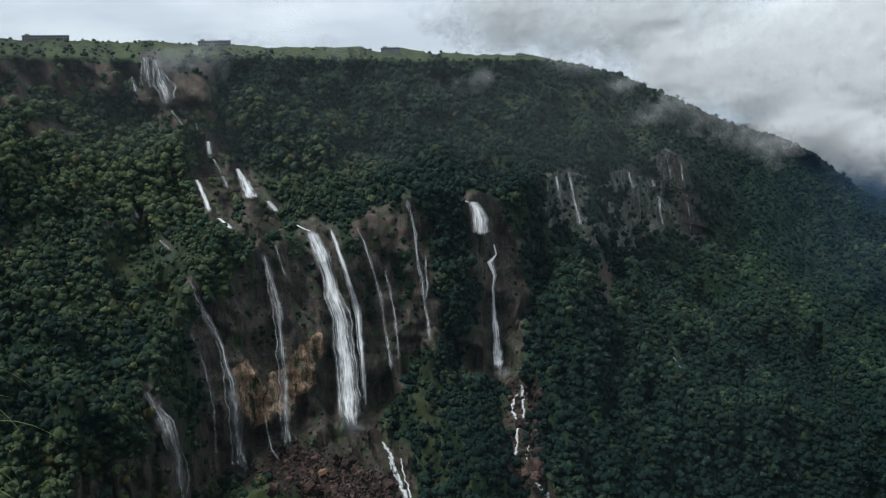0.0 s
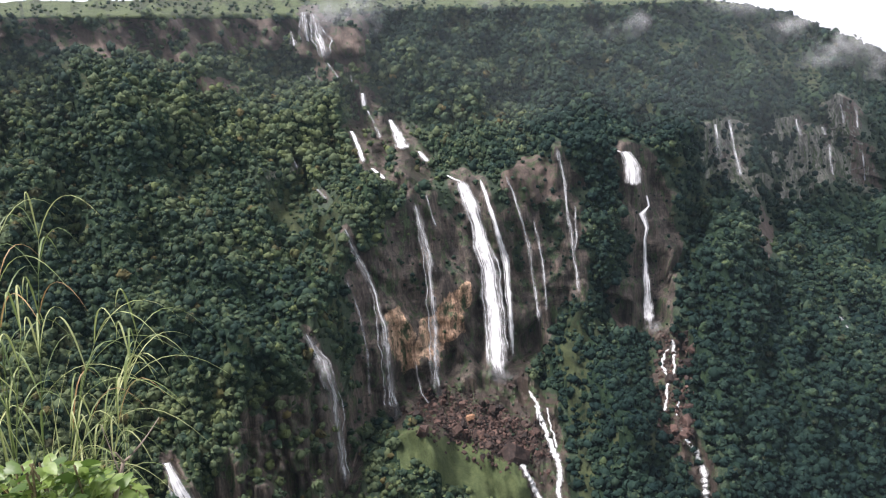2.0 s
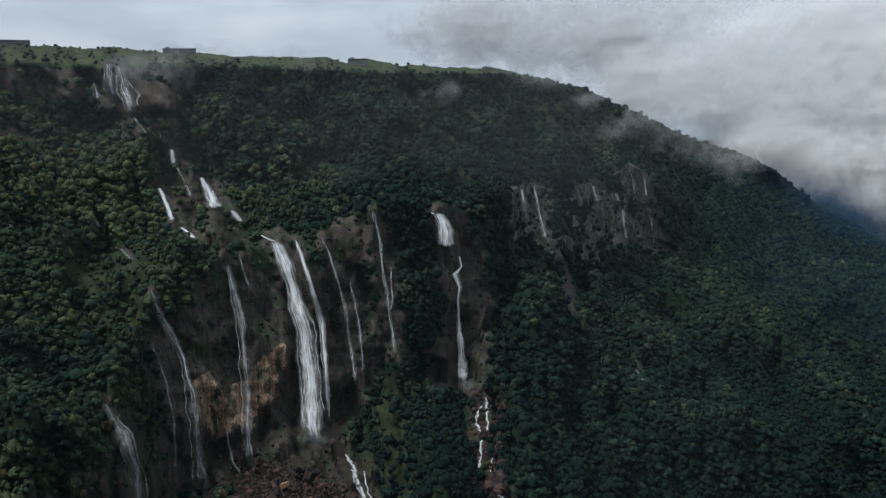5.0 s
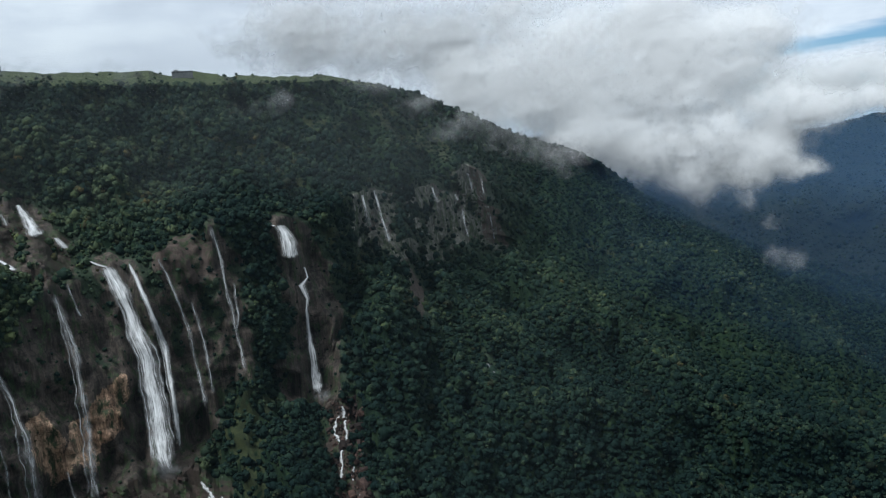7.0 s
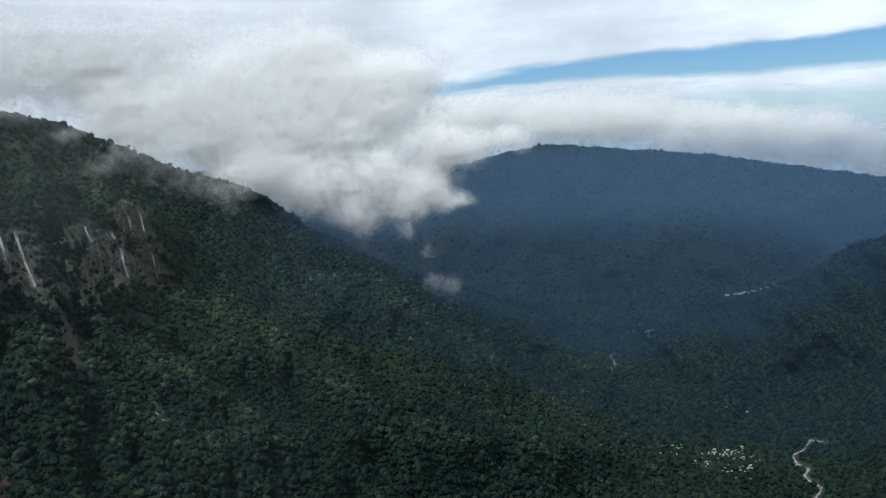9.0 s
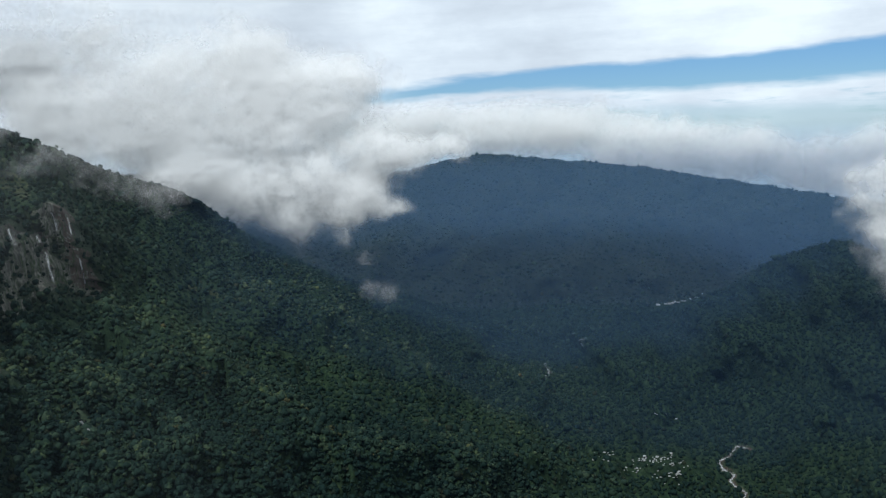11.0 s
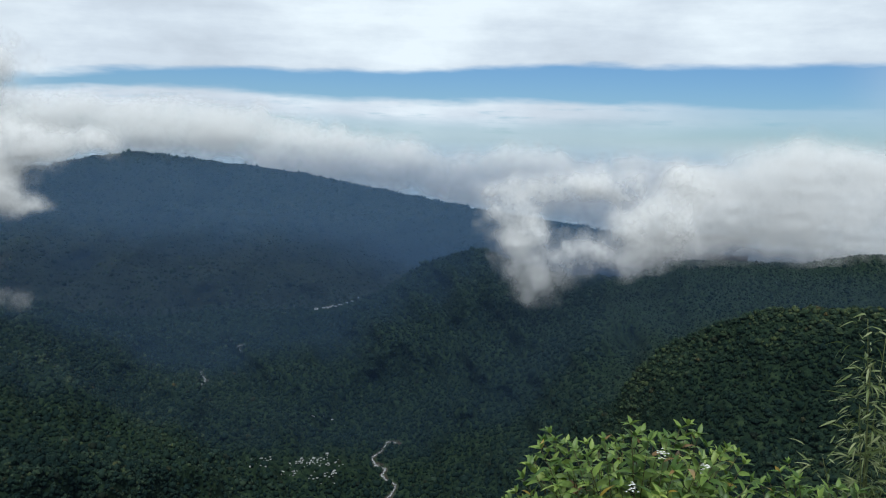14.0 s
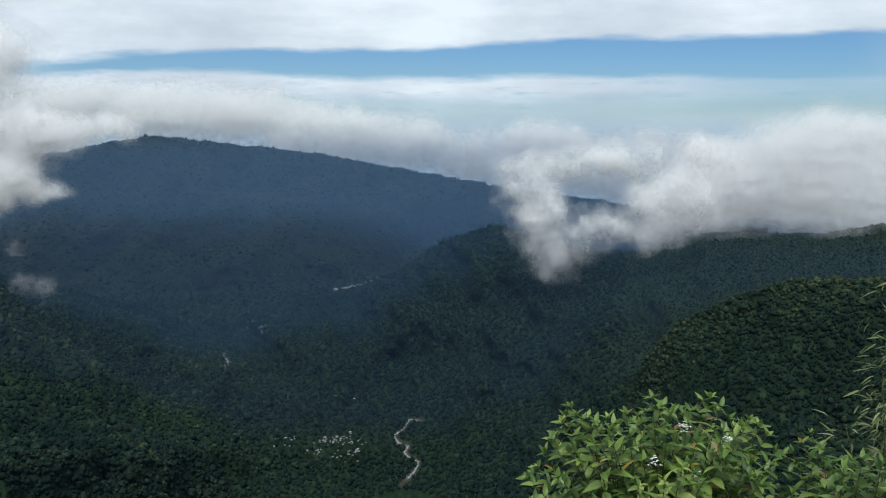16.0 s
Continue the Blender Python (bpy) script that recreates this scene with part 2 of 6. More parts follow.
# ---------------------------------------------------------------- landform
# Contour lines round the viewpoint, near to far: (azimuth clockwise from +y, distance, height angle), degrees and metres.
CONTOURS = [
    ("ledge", [(0, 1.2, -54.0)]),
    ("ledge_edge", [(0, 5.0, -31.0)]),
    ("drop", [(-60, 60, -42), (100, 60, -40)]),
    ("near_side", [(-60, 260, -46), (20, 260, -45), (60, 300, -40), (100, 220, -38)]),
    ("gorge", [(-60, 500, -44), (-20, 520, -42), (0, 560, -40), (10, 600, -38), (30, 800, -34), (50, 1150, -29), (60, 1300, -26.5),
               (70, 900, -30), (80, 450, -36), (100, 380, -36)]),
    ("lower_slope", [(-60, 600, -32), (-30, 620, -32), (-20, 660, -32), (-17.5, 740, -27.4), (-15, 760, -24.9), (-13, 765, -24.6), (-11, 760, -25.8),
                     (-8, 745, -27.4), (-4.8, 725, -29.3), (1, 780, -24.5), (4, 770, -26.5), (6.5, 760, -27.5), (10, 850, -22.5), (20, 1000, -20.5), (30, 1100, -21),
                     (40, 1250, -21.5), (50, 1450, -22.6), (60, 1584, -22), (70, 1300, -23), (75, 960, -23), (78, 860, -20), (84, 800, -17), (100, 780, -15)]),
    ("cliff_foot", [(-60, 660, -26), (-42, 660, -25.5), (-31, 670, -26.5), (-26, 700, -26.9), (-19.5, 730, -28), (-17.5, 850, -22.9), (-15, 872, -23.6),
                    (-11.7, 890, -22.8), (-6.8, 900, -21.6), (-3.8, 930, -18.7), (-1.2, 950, -16.4), (1, 950, -17.5), (3.7, 960, -18.3), (5.6, 1000, -15.5), (7.5, 1050, -11.8), (9.6, 1090, -9.5), (10.4, 1125, -9.3), (12.4, 1290, -9.6),
                    (14, 1375, -8.7), (17, 1480, -8.8), (20, 1600, -9.8), (24, 1700, -10.2), (30, 1800, -11.7), (36, 1900, -14.2), (44, 2000, -16.9),
                    (48, 2100, -16.6), (54, 1950, -18), (60, 1850, -19), (66, 1650, -19.3), (70, 1400, -21), (74, 1040, -21.5), (75, 1020, -20.3), (76, 1010, -17.6),
                    (77, 1000, -15.3), (79.2, 980, -13.2), (82, 970, -11.7), (85.5, 960, -10.2), (89, 950, -9.9), (94, 950, -9.3), (100, 950, -8)]),
    ("cliff_top", [(-60, 730, -21), (-31, 730, -22), (-25, 740, -19), (-20.6, 780, -17.2), (-17.3, 895, -10.6), (-12.5, 940, -8.8), (-9.1, 950, -7.9),
                   (-6, 955, -7.7), (-2.4, 980, -5.9), (1.9, 1010, -6.4), (3.6, 1020, -6.6), (6, 1080, -5.4), (8, 1170, -4.8), (9, 1200, -4.6), (12, 1340, -4.2), (15.3, 1450, -3.4),
                   (16.7, 1530, -4.8), (20, 1700, -6.5), (24, 1850, -7.6), (30, 2000, -9.8), (36, 2050, -12.6), (44, 2200, -15.4), (48, 2300, -15.2), (54, 2150, -16),
                   (60, 2000, -16.5), (66, 1850, -15.5), (70, 1600, -17), (75, 1300, -18), (80, 1300, -15), (85, 1300, -13.5), (100, 1300, -12)]),
    ("bench", [(-60, 1000, -3), (-42, 1000, -3), (-31, 980, -4.5), (-25, 1000, -4.6), (-18, 1070, -4.8), (-12, 1090, -4.4), (-6, 1110, -3.2), (0, 1170, -2.2),
               (8, 1330, -1.8), (12, 1480, -1.5), (16, 1650, -2.6), (20, 1850, -4.5), (24, 2000, -6), (30, 2100, -9), (36, 2200, -11.6), (44, 2350, -14.2),
               (48, 2500, -14.1), (54, 2300, -14), (60, 2100, -14), (66, 1950, -12.5), (72, 1800, -13), (80, 1750, -11), (90, 1750, -9.6), (100, 1750, -9)]),
    ("upper_foot", [(-60, 1120, 3), (-37, 1120, 3.1), (-29, 1130, 2), (-18, 1180, 0.3), (-15, 1180, 0.6), (-9, 1210, 2.4), (0, 1310, 2.2), (7, 1450, 2.1),
                    (12, 1580, 0.8), (16, 1750, -0.9), (20, 1950, -2.7), (24, 2150, -4.4), (26.5, 2200, -6.4), (30, 2250, -8.2), (36, 2350, -10.8), (42, 2420, -12.9),
                    (48, 2700, -13), (54, 2400, -12.8), (60, 2250, -11.3), (66, 2150, -8.6), (72, 2100, -10), (80, 2050, -8.4), (90, 2050, -7.2), (100, 2050, -6.8)]),
    ("rim", [(-60, 1150, 4.8), (-36.7, 1140, 4.5), (-28.8, 1150, 4.2), (-18.4, 1195, 3.8), (-14.5, 1200, 4.0), (-8.9, 1222, 3.6), (0, 1330, 3.1), (7, 1475, 2.9),
             (12.3, 1610, 1.6), (15.9, 1775, -0.2), (19.4, 1960, -1.9), (22.2, 2080, -2.7), (24.5, 2180, -4.0), (26.5, 2230, -5.8), (28.3, 2260, -6.9), (30, 2280, -7.9),
             (32.6, 2330, -9.3), (36.5, 2400, -10.5), (40.4, 2480, -11.9), (44.2, 2560, -13.1), (48, 2900, -12.5), (54, 2480, -11.9), (57.2, 2450, -11.5),
             (59.5, 2400, -10.5), (62.2, 2330, -8.7), (64.5, 2280, -7.9), (66.4, 2250, -7.4), (68.4, 2250, -8.3), (72.4, 2250, -9.1), (76.2, 2250, -8.9), (79.2, 2230, -7.6),
             (81.7, 2220, -7.4), (87, 2200, -7.2), (91.2, 2200, -6.2), (94, 2200, -6.3), (100, 2200, -6)]),
    ("plateau", [(-60, 1450, 5.3), (-37, 1400, 5.3), (-25, 1400, 5.2), (-19, 1390, 4.9), (-14, 1390, 4.6), (-6, 1420, 4.3), (1, 1500, 3.6), (7, 1640, 3.1),
                 (12, 1760, 1.5), (16, 1930, -0.9), (20, 2110, -3), (24, 2330, -5.5), (30, 2450, -9.2), (36, 2560, -11.2), (44, 2800, -13), (48, 3000, -12.1),
                 (54, 2800, -12.6), (60, 2650, -12), (66, 2550, -11), (80, 2550, -10.5), (100, 2550, -9)]),
    ("hinterland", [(-60, 2600, 2.6), (10, 2600, 1.4), (18, 2700, -3.5), (24, 2850, -8.6), (30, 2950, -11), (36, 3050, -11.6), (48, 3250, -11.6), (58, 3250, -11.2), (66, 3250, -11), (100, 3250, -11)]),
    ("far_slope", [(-60, 3600, 1.6), (12, 3600, 0), (20, 3600, -4), (30, 3700, -6), (38, 3800, -5.6), (46, 3800, -5.8), (52, 3800, -6.2), (60, 3850, -7), (68, 3900, -8), (100, 3900, -9.4)]),
    ("far_crest", [(-60, 4350, 1.2), (12, 4350, 0.2), (20, 4350, -1.8), (30, 4400, -2.2), (37.7, 4400, -2.3), (40.8, 4400, -1.55), (43.8, 4450, -1.2), (46.8, 4450, -1.61), (51, 4450, -2.05),
                   (55, 4450, -2.64), (58.6, 4450, -3.29), (62.4, 4450, -3.94), (66.3, 4450, -4.65), (71, 4450, -5.18), (75.3, 4450, -5.83), (80, 4450, -7.38), (100, 4450, -8.6)]),
    ("far_edge", [(-60, 4930, 0.6), (12, 4930, -0.6), (24, 4930, -6), (100, 4930, -6.6)]),
]
STEPS = [3, 4, 6, 6, 8, 36, 34, 60, 40, 38, 26, 18, 20, 22, 26, 6]
BEHIND_Z = [-1.65, -1.5, 4, 20, 35, 45, 55, 65, 85, 100, 110, 120, 110, 100, 90, 60]
KEY = {name: i for i, (name, _) in enumerate(CONTOURS)}

_rng = np.random.default_rng(7)
_lattice = _rng.random((256, 256))


def value_noise(x, y):
    """Smooth noise in -1..1 of two arrays."""
    xi, yi = np.floor(x).astype(int), np.floor(y).astype(int)
    fx, fy = x - xi, y - yi
    fx, fy = fx * fx * (3 - 2 * fx), fy * fy * (3 - 2 * fy)
    a, b = _lattice[xi % 256, yi % 256], _lattice[(xi + 1) % 256, yi % 256]
    c, d = _lattice[xi % 256, (yi + 1) % 256], _lattice[(xi + 1) % 256, (yi + 1) % 256]
    return ((a * (1 - fx) + b * fx) * (1 - fy) + (c * (1 - fx) + d * fx) * fy) * 2 - 1


def fbm(x, y, octaves=4, gain=0.5):
    total, amp = 0.0, 1.0
    for o in range(octaves):
        total = total + amp * value_noise(x * 2 ** o + 17.3 * o, y * 2 ** o + 9.1 * o)
        amp *= gain
    return total


def smoothstep(lo, hi, v):
    t = np.clip((v - lo) / (hi - lo), 0, 1)
    return t * t * (3 - 2 * t)


AZ = np.concatenate([np.arange(-64, 104.01, 0.2), np.arange(107, 295.9, 3.0)])
_front = np.where(AZ > 180, AZ - 360, AZ)


def line(keys, column):
    a = np.array([k[0] for k in keys], float)
    v = np.array([k[column] for k in keys], float)
    out = sum(np.interp(_front + s, a, v) for s in (-0.5, -0.25, 0, 0.25, 0.5)) / 5
    return out


_behind = smoothstep(104, 135, AZ) * (1 - smoothstep(262, 294, AZ))
_R, _E = [], []
for (_name, _keys), _z in zip(CONTOURS, BEHIND_Z):
    _r, _e = line(_keys, 1), line(_keys, 2)
    _zz = _r * np.tan(np.radians(_e)) * (1 - _behind) + _z * _behind
    _R.append(_r)
    _E.append(np.degrees(np.arctan2(_zz, _r)))
_R, _E = np.array(_R), np.array(_E)
K = np.concatenate([[0.0]] + [i + (np.arange(n) + 1) / n for i, n in enumerate(STEPS[1:])])


def along(table):
    i = np.minimum(np.floor(K).astype(int), len(table) - 2)
    f = (K - i)[:, None]
    return table[i] * (1 - f) + table[i + 1] * f


RR, EE = along(_R), along(_E)
KK, AA = np.meshgrid(K, AZ, indexing="ij")
# rounded creases
for _ in range(2):
    EE[1:-1] = np.where((KK[1:-1] > 3) & (np.abs(KK[1:-1] - KEY["rim"]) > 0.02), (EE[:-2] + 2 * EE[1:-1] + EE[2:]) / 4, EE[1:-1])
    RR[1:-1] = np.where(KK[1:-1] > 3, (RR[:-2] + 2 * RR[1:-1] + RR[2:]) / 4, RR[1:-1])
# ribs, gullies and ledges push the ground in and out
_on = smoothstep(4.2, 5.2, KK) * (1 - _behind)[None, :]
_far = smoothstep(11.5, 12.5, KK)
_slant = AA + 0.45 * EE
_rib = fbm(_slant * 0.22, EE * 0.10, 2) * 0.026 + fbm(_slant * 0.75 + 40, EE * 0.35, 4) * 0.026 + fbm(AA * 0.42 - 0.2 * EE + 13, EE * 0.33 + 4, 2) * 0.018
_rib = _rib * (1 - 0.55 * smoothstep(73, 78, AA) * (1 - smoothstep(1150, 1300, RR)))
_rib = _rib * (1 - _far) + _far * (fbm(AA * 0.25 - EE * 0.15, EE * 0.3, 4) * 0.022)
_cliffy = smoothstep(KEY["cliff_foot"], KEY["cliff_foot"] + 0.15, KK) * (1 - smoothstep(KEY["cliff_top"] - 0.1, KEY["cliff_top"] + 0.1, KK))
_cliffy = _cliffy * smoothstep(-29, -26, AA) * (1 - smoothstep(18, 21, AA))
_wa, _we = AA + 0.4 * fbm(AA * 1.2, EE * 0.9, 3), EE + 0.35 * fbm(AA * 0.8 + 7, EE * 1.2, 3)
_ledge = value_noise(EE * 2.6 + fbm(AA * 0.3, EE * 0.2, 2) * 0.5, AA * 0.15)
_butt = fbm(_wa * 1.7, _we * 0.2 + 5, 4)
_push = RR * _rib * (1 - 0.6 * _cliffy) + _cliffy * (2.4 * _ledge + (5.5 + 5 * smoothstep(-14, -17, AA)) * _butt + 0.6 * fbm(_wa * 4.0, _we * 1.4, 3) + 1.0 * value_noise(_wa * 0.6, _we * 6.0)) * RR / 950
_roof = -20.4 + 1.7 * np.clip(AA + 11.2, 0, 3)
_cave = smoothstep(-15.6, -14.2, AA) * (1 - smoothstep(-8.8, -7.4, AA)) * smoothstep(-23.2, -22.0, EE) * (1 - smoothstep(_roof - 0.9, _roof, EE)) * _cliffy
_chimney = np.exp(-((AA - 3.6) / 0.9) ** 2) * _cliffy * 22
RR = RR + _on * _push + 13 * _cave + _chimney
# dark slots and flutes in the lower rock face
_face = smoothstep(-28, -26, AA) * (1 - smoothstep(-18.5, -17.5, AA)) * smoothstep(-19.5, -21.5, EE) * smoothstep(4.3, 4.8, KK) * (1 - smoothstep(7.0, 7.4, KK))
for _mid, _lean, _wide, _deep in [(-21.1, 0.16, 0.40, 17), (-23.4, -0.18, 0.30, 14), (-25.4, 0.10, 0.30, 12), (-19.2, 0.05, 0.35, 12)]:
    RR = RR + _deep * _face * np.exp(-((AA - _mid - _lean * (EE + 24) + 0.15 * _butt) / _wide) ** 2)
RR = RR + 5 * _face * fbm(AA * 1.6 + 0.2 * _we, EE * 0.12, 3)
# the hollow under the pale cliff
RR = RR + 24 * np.exp(-((AA - 12.3) / 1.5) ** 2 - ((EE + 9.9) / 0.9) ** 2) * smoothstep(5.5, 5.8, KK) * (1 - smoothstep(6.6, 7.0, KK))
# stepped rock shelves of the upper cascades
_shelf = np.exp(-((AA + 13.8 - 0.4 * (-5.7 - EE)) / 1.7) ** 2 - ((EE + 5.8) / 2.2) ** 2)
RR = RR + 9 * _shelf * value_noise(_we * 2.6 + 3, _wa * 0.35)
_crests = np.zeros(AA.shape)
# named spurs that stand out from the slopes: crest line (azimuth, height angle) and how far they stand out
for _crest, _out in [
    ([(16.5, -9.0), (20, -11), (23.7, -13.5), (27.1, -15.8), (32.5, -19.4), (37.8, -22.5)], 75),
    ([(24.5, -9), (28.6, -10.2), (32.5, -12), (36.3, -14.6), (41.6, -17.6), (48, -20)], 85),
    ([(63.6, -19.0), (66, -15.9), (70.6, -12.0), (74.3, -9.4)], 20),
    ([(28, -16.5), (33, -18.2), (38, -20.4), (44, -23)], 18),
    ([(6.5, -9.6), (8.9, -11.5), (13.4, -15.1), (18.4, -20.3), (23.4, -24.6), (27, -28.5)], 42),
    ([(11.5, -10.4), (16, -13.4), (22, -18.2), (29, -23.6), (34, -27)], 36),
    ([(28.5, -5.6), (30.5, -7.0), (33.6, -9.9), (38, -14.7), (42.3, -19.1), (48, -22.6)], 60),
    ([(76.5, -10.5), (80, -9.6), (85, -9.2), (92, -8.2)], 25),
    ([(-34, -14), (-28, -15.5), (-23, -18), (-20, -22)], 30),
    ([(-6, 2.0), (0, 0.2), (5, -1.2), (9, -3.4)], 45),
    ([(40, -9.2), (47, -6.5), (54, -4.6)], 90),
    ([(46, -10.6), (54, -8.0), (60, -6.0)], 90),
]:
    _ca, _ce = np.array([q[0] for q in _crest]), np.array([q[1] for q in _crest])
    _over = EE - np.interp(AA, _ca, _ce) + 0.25 * fbm(AA * 0.7, AA * 0.1, 3)
    _ends = smoothstep(_ca[0], _ca[0] + 2, AA) * (1 - smoothstep(_ca[-1] - 2, _ca[-1], AA))
    _lie = np.where(_over < 0, np.exp(np.minimum(_over, 0) / 2.6), np.exp(-np.maximum(_over, 0) / (0.6 + 2.2 * smoothstep(38, 50, AA))))
    RR = RR - 1.25 * _out * _ends * _lie * _on
    _crests = np.maximum(_crests, _ends * np.exp(-((_over - 0.3) / 1.3) ** 2) * min(_out / 40, 1.0))
# gullies that run down the valley sides
_down = np.where(AA < 57, EE + 0.8 * AA, EE - 0.5 * AA)
_gully = 1 - np.abs(fbm(_down * 0.30 + 0.25 * fbm(AA * 0.4, EE * 0.5, 3), AA * 0.05, 2)) * 1.5
_gully = _gully * smoothstep(7, 14, AA) * (1 - smoothstep(76, 80, AA)) * np.where(AA < 24, 1 - smoothstep(5.5, 5.95, KK), 1.0) * smoothstep(4.6, 5.3, KK) * (1 - smoothstep(8.4, 9.0, KK)) * (1 - _cliffy) * (1 - 0.6 * smoothstep(50, 58, AA))
RR = RR - (0.027 + 0.008 * smoothstep(24, 30, AA)) * RR * _gully * _on
# forested ground keeps to slopes on which trees hold
_least = np.where(AA > 8, 8.0, 5.0) * (1 - smoothstep(44, 50, AA)) * smoothstep(4.6, 5.0, KK) * (1 - _cliffy) * (1 - smoothstep(8.6, 9.2, KK)) * (1 - _behind)[None, :]
for _i in range(1, len(K)):
    _held = RR[_i - 1] + _least[_i] * RR[_i] / 1300 * np.maximum(EE[_i] - EE[_i - 1], 0)
    RR[_i] = np.where(_least[_i] > 0.5, np.maximum(RR[_i], _held), RR[_i])
_skyline = np.exp(-((KK - KEY["rim"]) / 0.5) ** 2)
EE = EE + _on * (0.06 * fbm(AA * 2.2, KK * 3, 3) * (1 - 0.5 * _skyline)) * (1 - _far * 0.7)
EE = EE + 0.07 * fbm(AA * 1.6, KK * 2, 4) * np.exp(-((KK - KEY["far_crest"]) / 0.4) ** 2) * _on
EE = EE + 0.16 * fbm(AA * 0.55 + 8, KK * 0.5, 4) * np.exp(-((KK - KEY["plateau"]) / 0.45) ** 2) * (AA < 12) * _on

_ar = np.radians(AA)
GX, GY, GZ = RR * np.sin(_ar), RR * np.cos(_ar), RR * np.tan(np.radians(EE))

# what covers the ground: 0 undergrowth, 1 wet rock, 2 pale rock, 4 red rock, 5 scree, 6 grass, 7 far forest, 8 low shrubs
_n1, _n2 = fbm(AA * 0.8 + 3, EE * 0.8, 4), fbm(AA * 2.5 + 11, EE * 2.0, 3)
_n3 = fbm(AA * 5.0 + 31, EE * 7.0, 2)
COVER = np.zeros(AA.shape, int)
COVER[KK > 11.6] = 7
_wa2, _we2 = AA + 0.45 * fbm(AA * 1.1 + 5, EE * 1.3, 4), EE + 0.40 * fbm(AA * 1.2 + 60, EE * 1.0 + 9, 4)


def within(outline):
    """Where the ground lies inside an outline of (azimuth, height angle), with a ragged edge."""
    hit = np.zeros(AA.shape, dtype=bool)
    for (a0, e0), (a1, e1) in zip(outline, outline[1:] + outline[:1]):
        if e0 != e1:
            hit ^= ((e0 > _we2) != (e1 > _we2)) & (_wa2 < (a1 - a0) * (_we2 - e0) / (e1 - e0) + a0)
    return hit & (KK > 4.2) & (KK < 11.6)


MAIN_CLIFF = [(-17.2, -13.4), (-14.7, -11.6), (-13.4, -8.7), (-10.5, -8.5), (-8.5, -8.0), (-6.3, -8.0), (-5.3, -6.7), (-3.1, -6.7), (-2.3, -5.5), (-0.9, -7.8), (-0.2, -8.6), (-1.0, -10.8),
              (-0.4, -15.8), (-2.3, -16.7), (-3.2, -19.0), (-5.2, -22.0), (-10.8, -22.4), (-13.4, -23.6), (-17.4, -23.8), (-17.6, -19.3)]
CHIMNEY = [(1.7, -10.2), (2.0, -6.2), (3.8, -6.4), (5.3, -9.6), (5.7, -16.0), (5.0, -19.2), (0.8, -18.4), (1.1, -16.3), (2.5, -14.0)]
PALE_WEST = [(7.0, -4.8), (8.7, -4.4), (10.1, -5.2), (10.8, -9.4), (11.8, -13.4), (10.9, -13.6), (10.3, -10.1), (7.7, -8.2)]
PALE_EAST = [(10.8, -5.0), (12.7, -4.6), (14.0, -5.0), (14.8, -3.3), (16.2, -3.6), (16.3, -6.0), (17.3, -6.5), (18.0, -9.3), (14.1, -8.8), (13.4, -9.8), (11.7, -10.4), (10.7, -9.0)]
RED_EAST = [(15.2, -3.3), (16.2, -3.6), (16.3, -6.0), (17.3, -6.5), (18.0, -9.3), (16.7, -8.9), (15.9, -8.4)]
LOW_FACE = [(-25.4, -21.5), (-22.2, -21.2), (-19.6, -18.2), (-17.6, -23.0), (-17.4, -30.5), (-29.2, -30.0), (-27.5, -24.8)]
OPEN_SCRUB = [(-23.6, -6.3), (-20.7, -6.4), (-17.5, -8.8), (-16.7, -11.6), (-17.2, -14.4), (-19.4, -13.4), (-20.9, -11.1), (-22.8, -8.6)]
CASCADE_SHELF = [(-16.6, -3.9), (-15.6, -1.0), (-13.8, -2.3), (-11.7, -4.3), (-11.1, -6.3), (-11.0, -8.0), (-12.8, -8.5), (-14.3, -7.9), (-15.7, -6.7)]
GRASS_SPUR = [(-15.6, -25.4), (-13.6, -24.8), (-10.4, -26.0), (-7.2, -28.4), (-3.0, -30.4), (-3.5, -31.4), (-9.0, -29.6), (-13.0, -27.4)]
GREEN_CHUTE = [(-3.2, -18.8), (-0.9, -16.9), (-0.8, -20.4), (-0.6, -28.6), (0.6, -31.8), (-2.2, -31.8), (-2.0, -24.2)]
SCREE_FAN = [(-13.9, -23.4), (-10.8, -21.8), (-5.2, -21.4), (-3.0, -22.8), (-2.4, -27.8), (-2.4, -31.4), (-4.4, -31.0), (-6.4, -28.8), (-10.4, -26.0), (-12.8, -24.7)]
STREAM_BED = [(4.0, -18.4), (6.0, -18.6), (5.9, -22.0), (6.2, -24.4), (8.2, -27.2), (8.4, -31), (6.8, -31), (6.2, -27.6), (4.2, -25.2), (4.0, -21.5)]
RIM_CLIFF = [(-46, 4.9), (-20.0, 3.9), (-14.6, 3.6), (-14.9, -0.2), (-18.0, -0.4), (-19.6, 1.8), (-25.5, 1.6), (-26.7, 0.8), (-32.6, 2.0), (-46, 2.2)]
OCHRE_WEST = [(-15.0, -16.6), (-14.1, -16.3), (-12.9, -17.4), (-13.0, -20.6), (-14.1, -20.6), (-14.7, -18.8)]
OCHRE_EAST = [(-13.0, -19.8), (-12.3, -17.0), (-10.6, -15.9), (-8.4, -14.7), (-8.7, -16.0), (-9.7, -18.3), (-11.0, -19.8), (-11.8, -20.6), (-12.5, -19.8)]

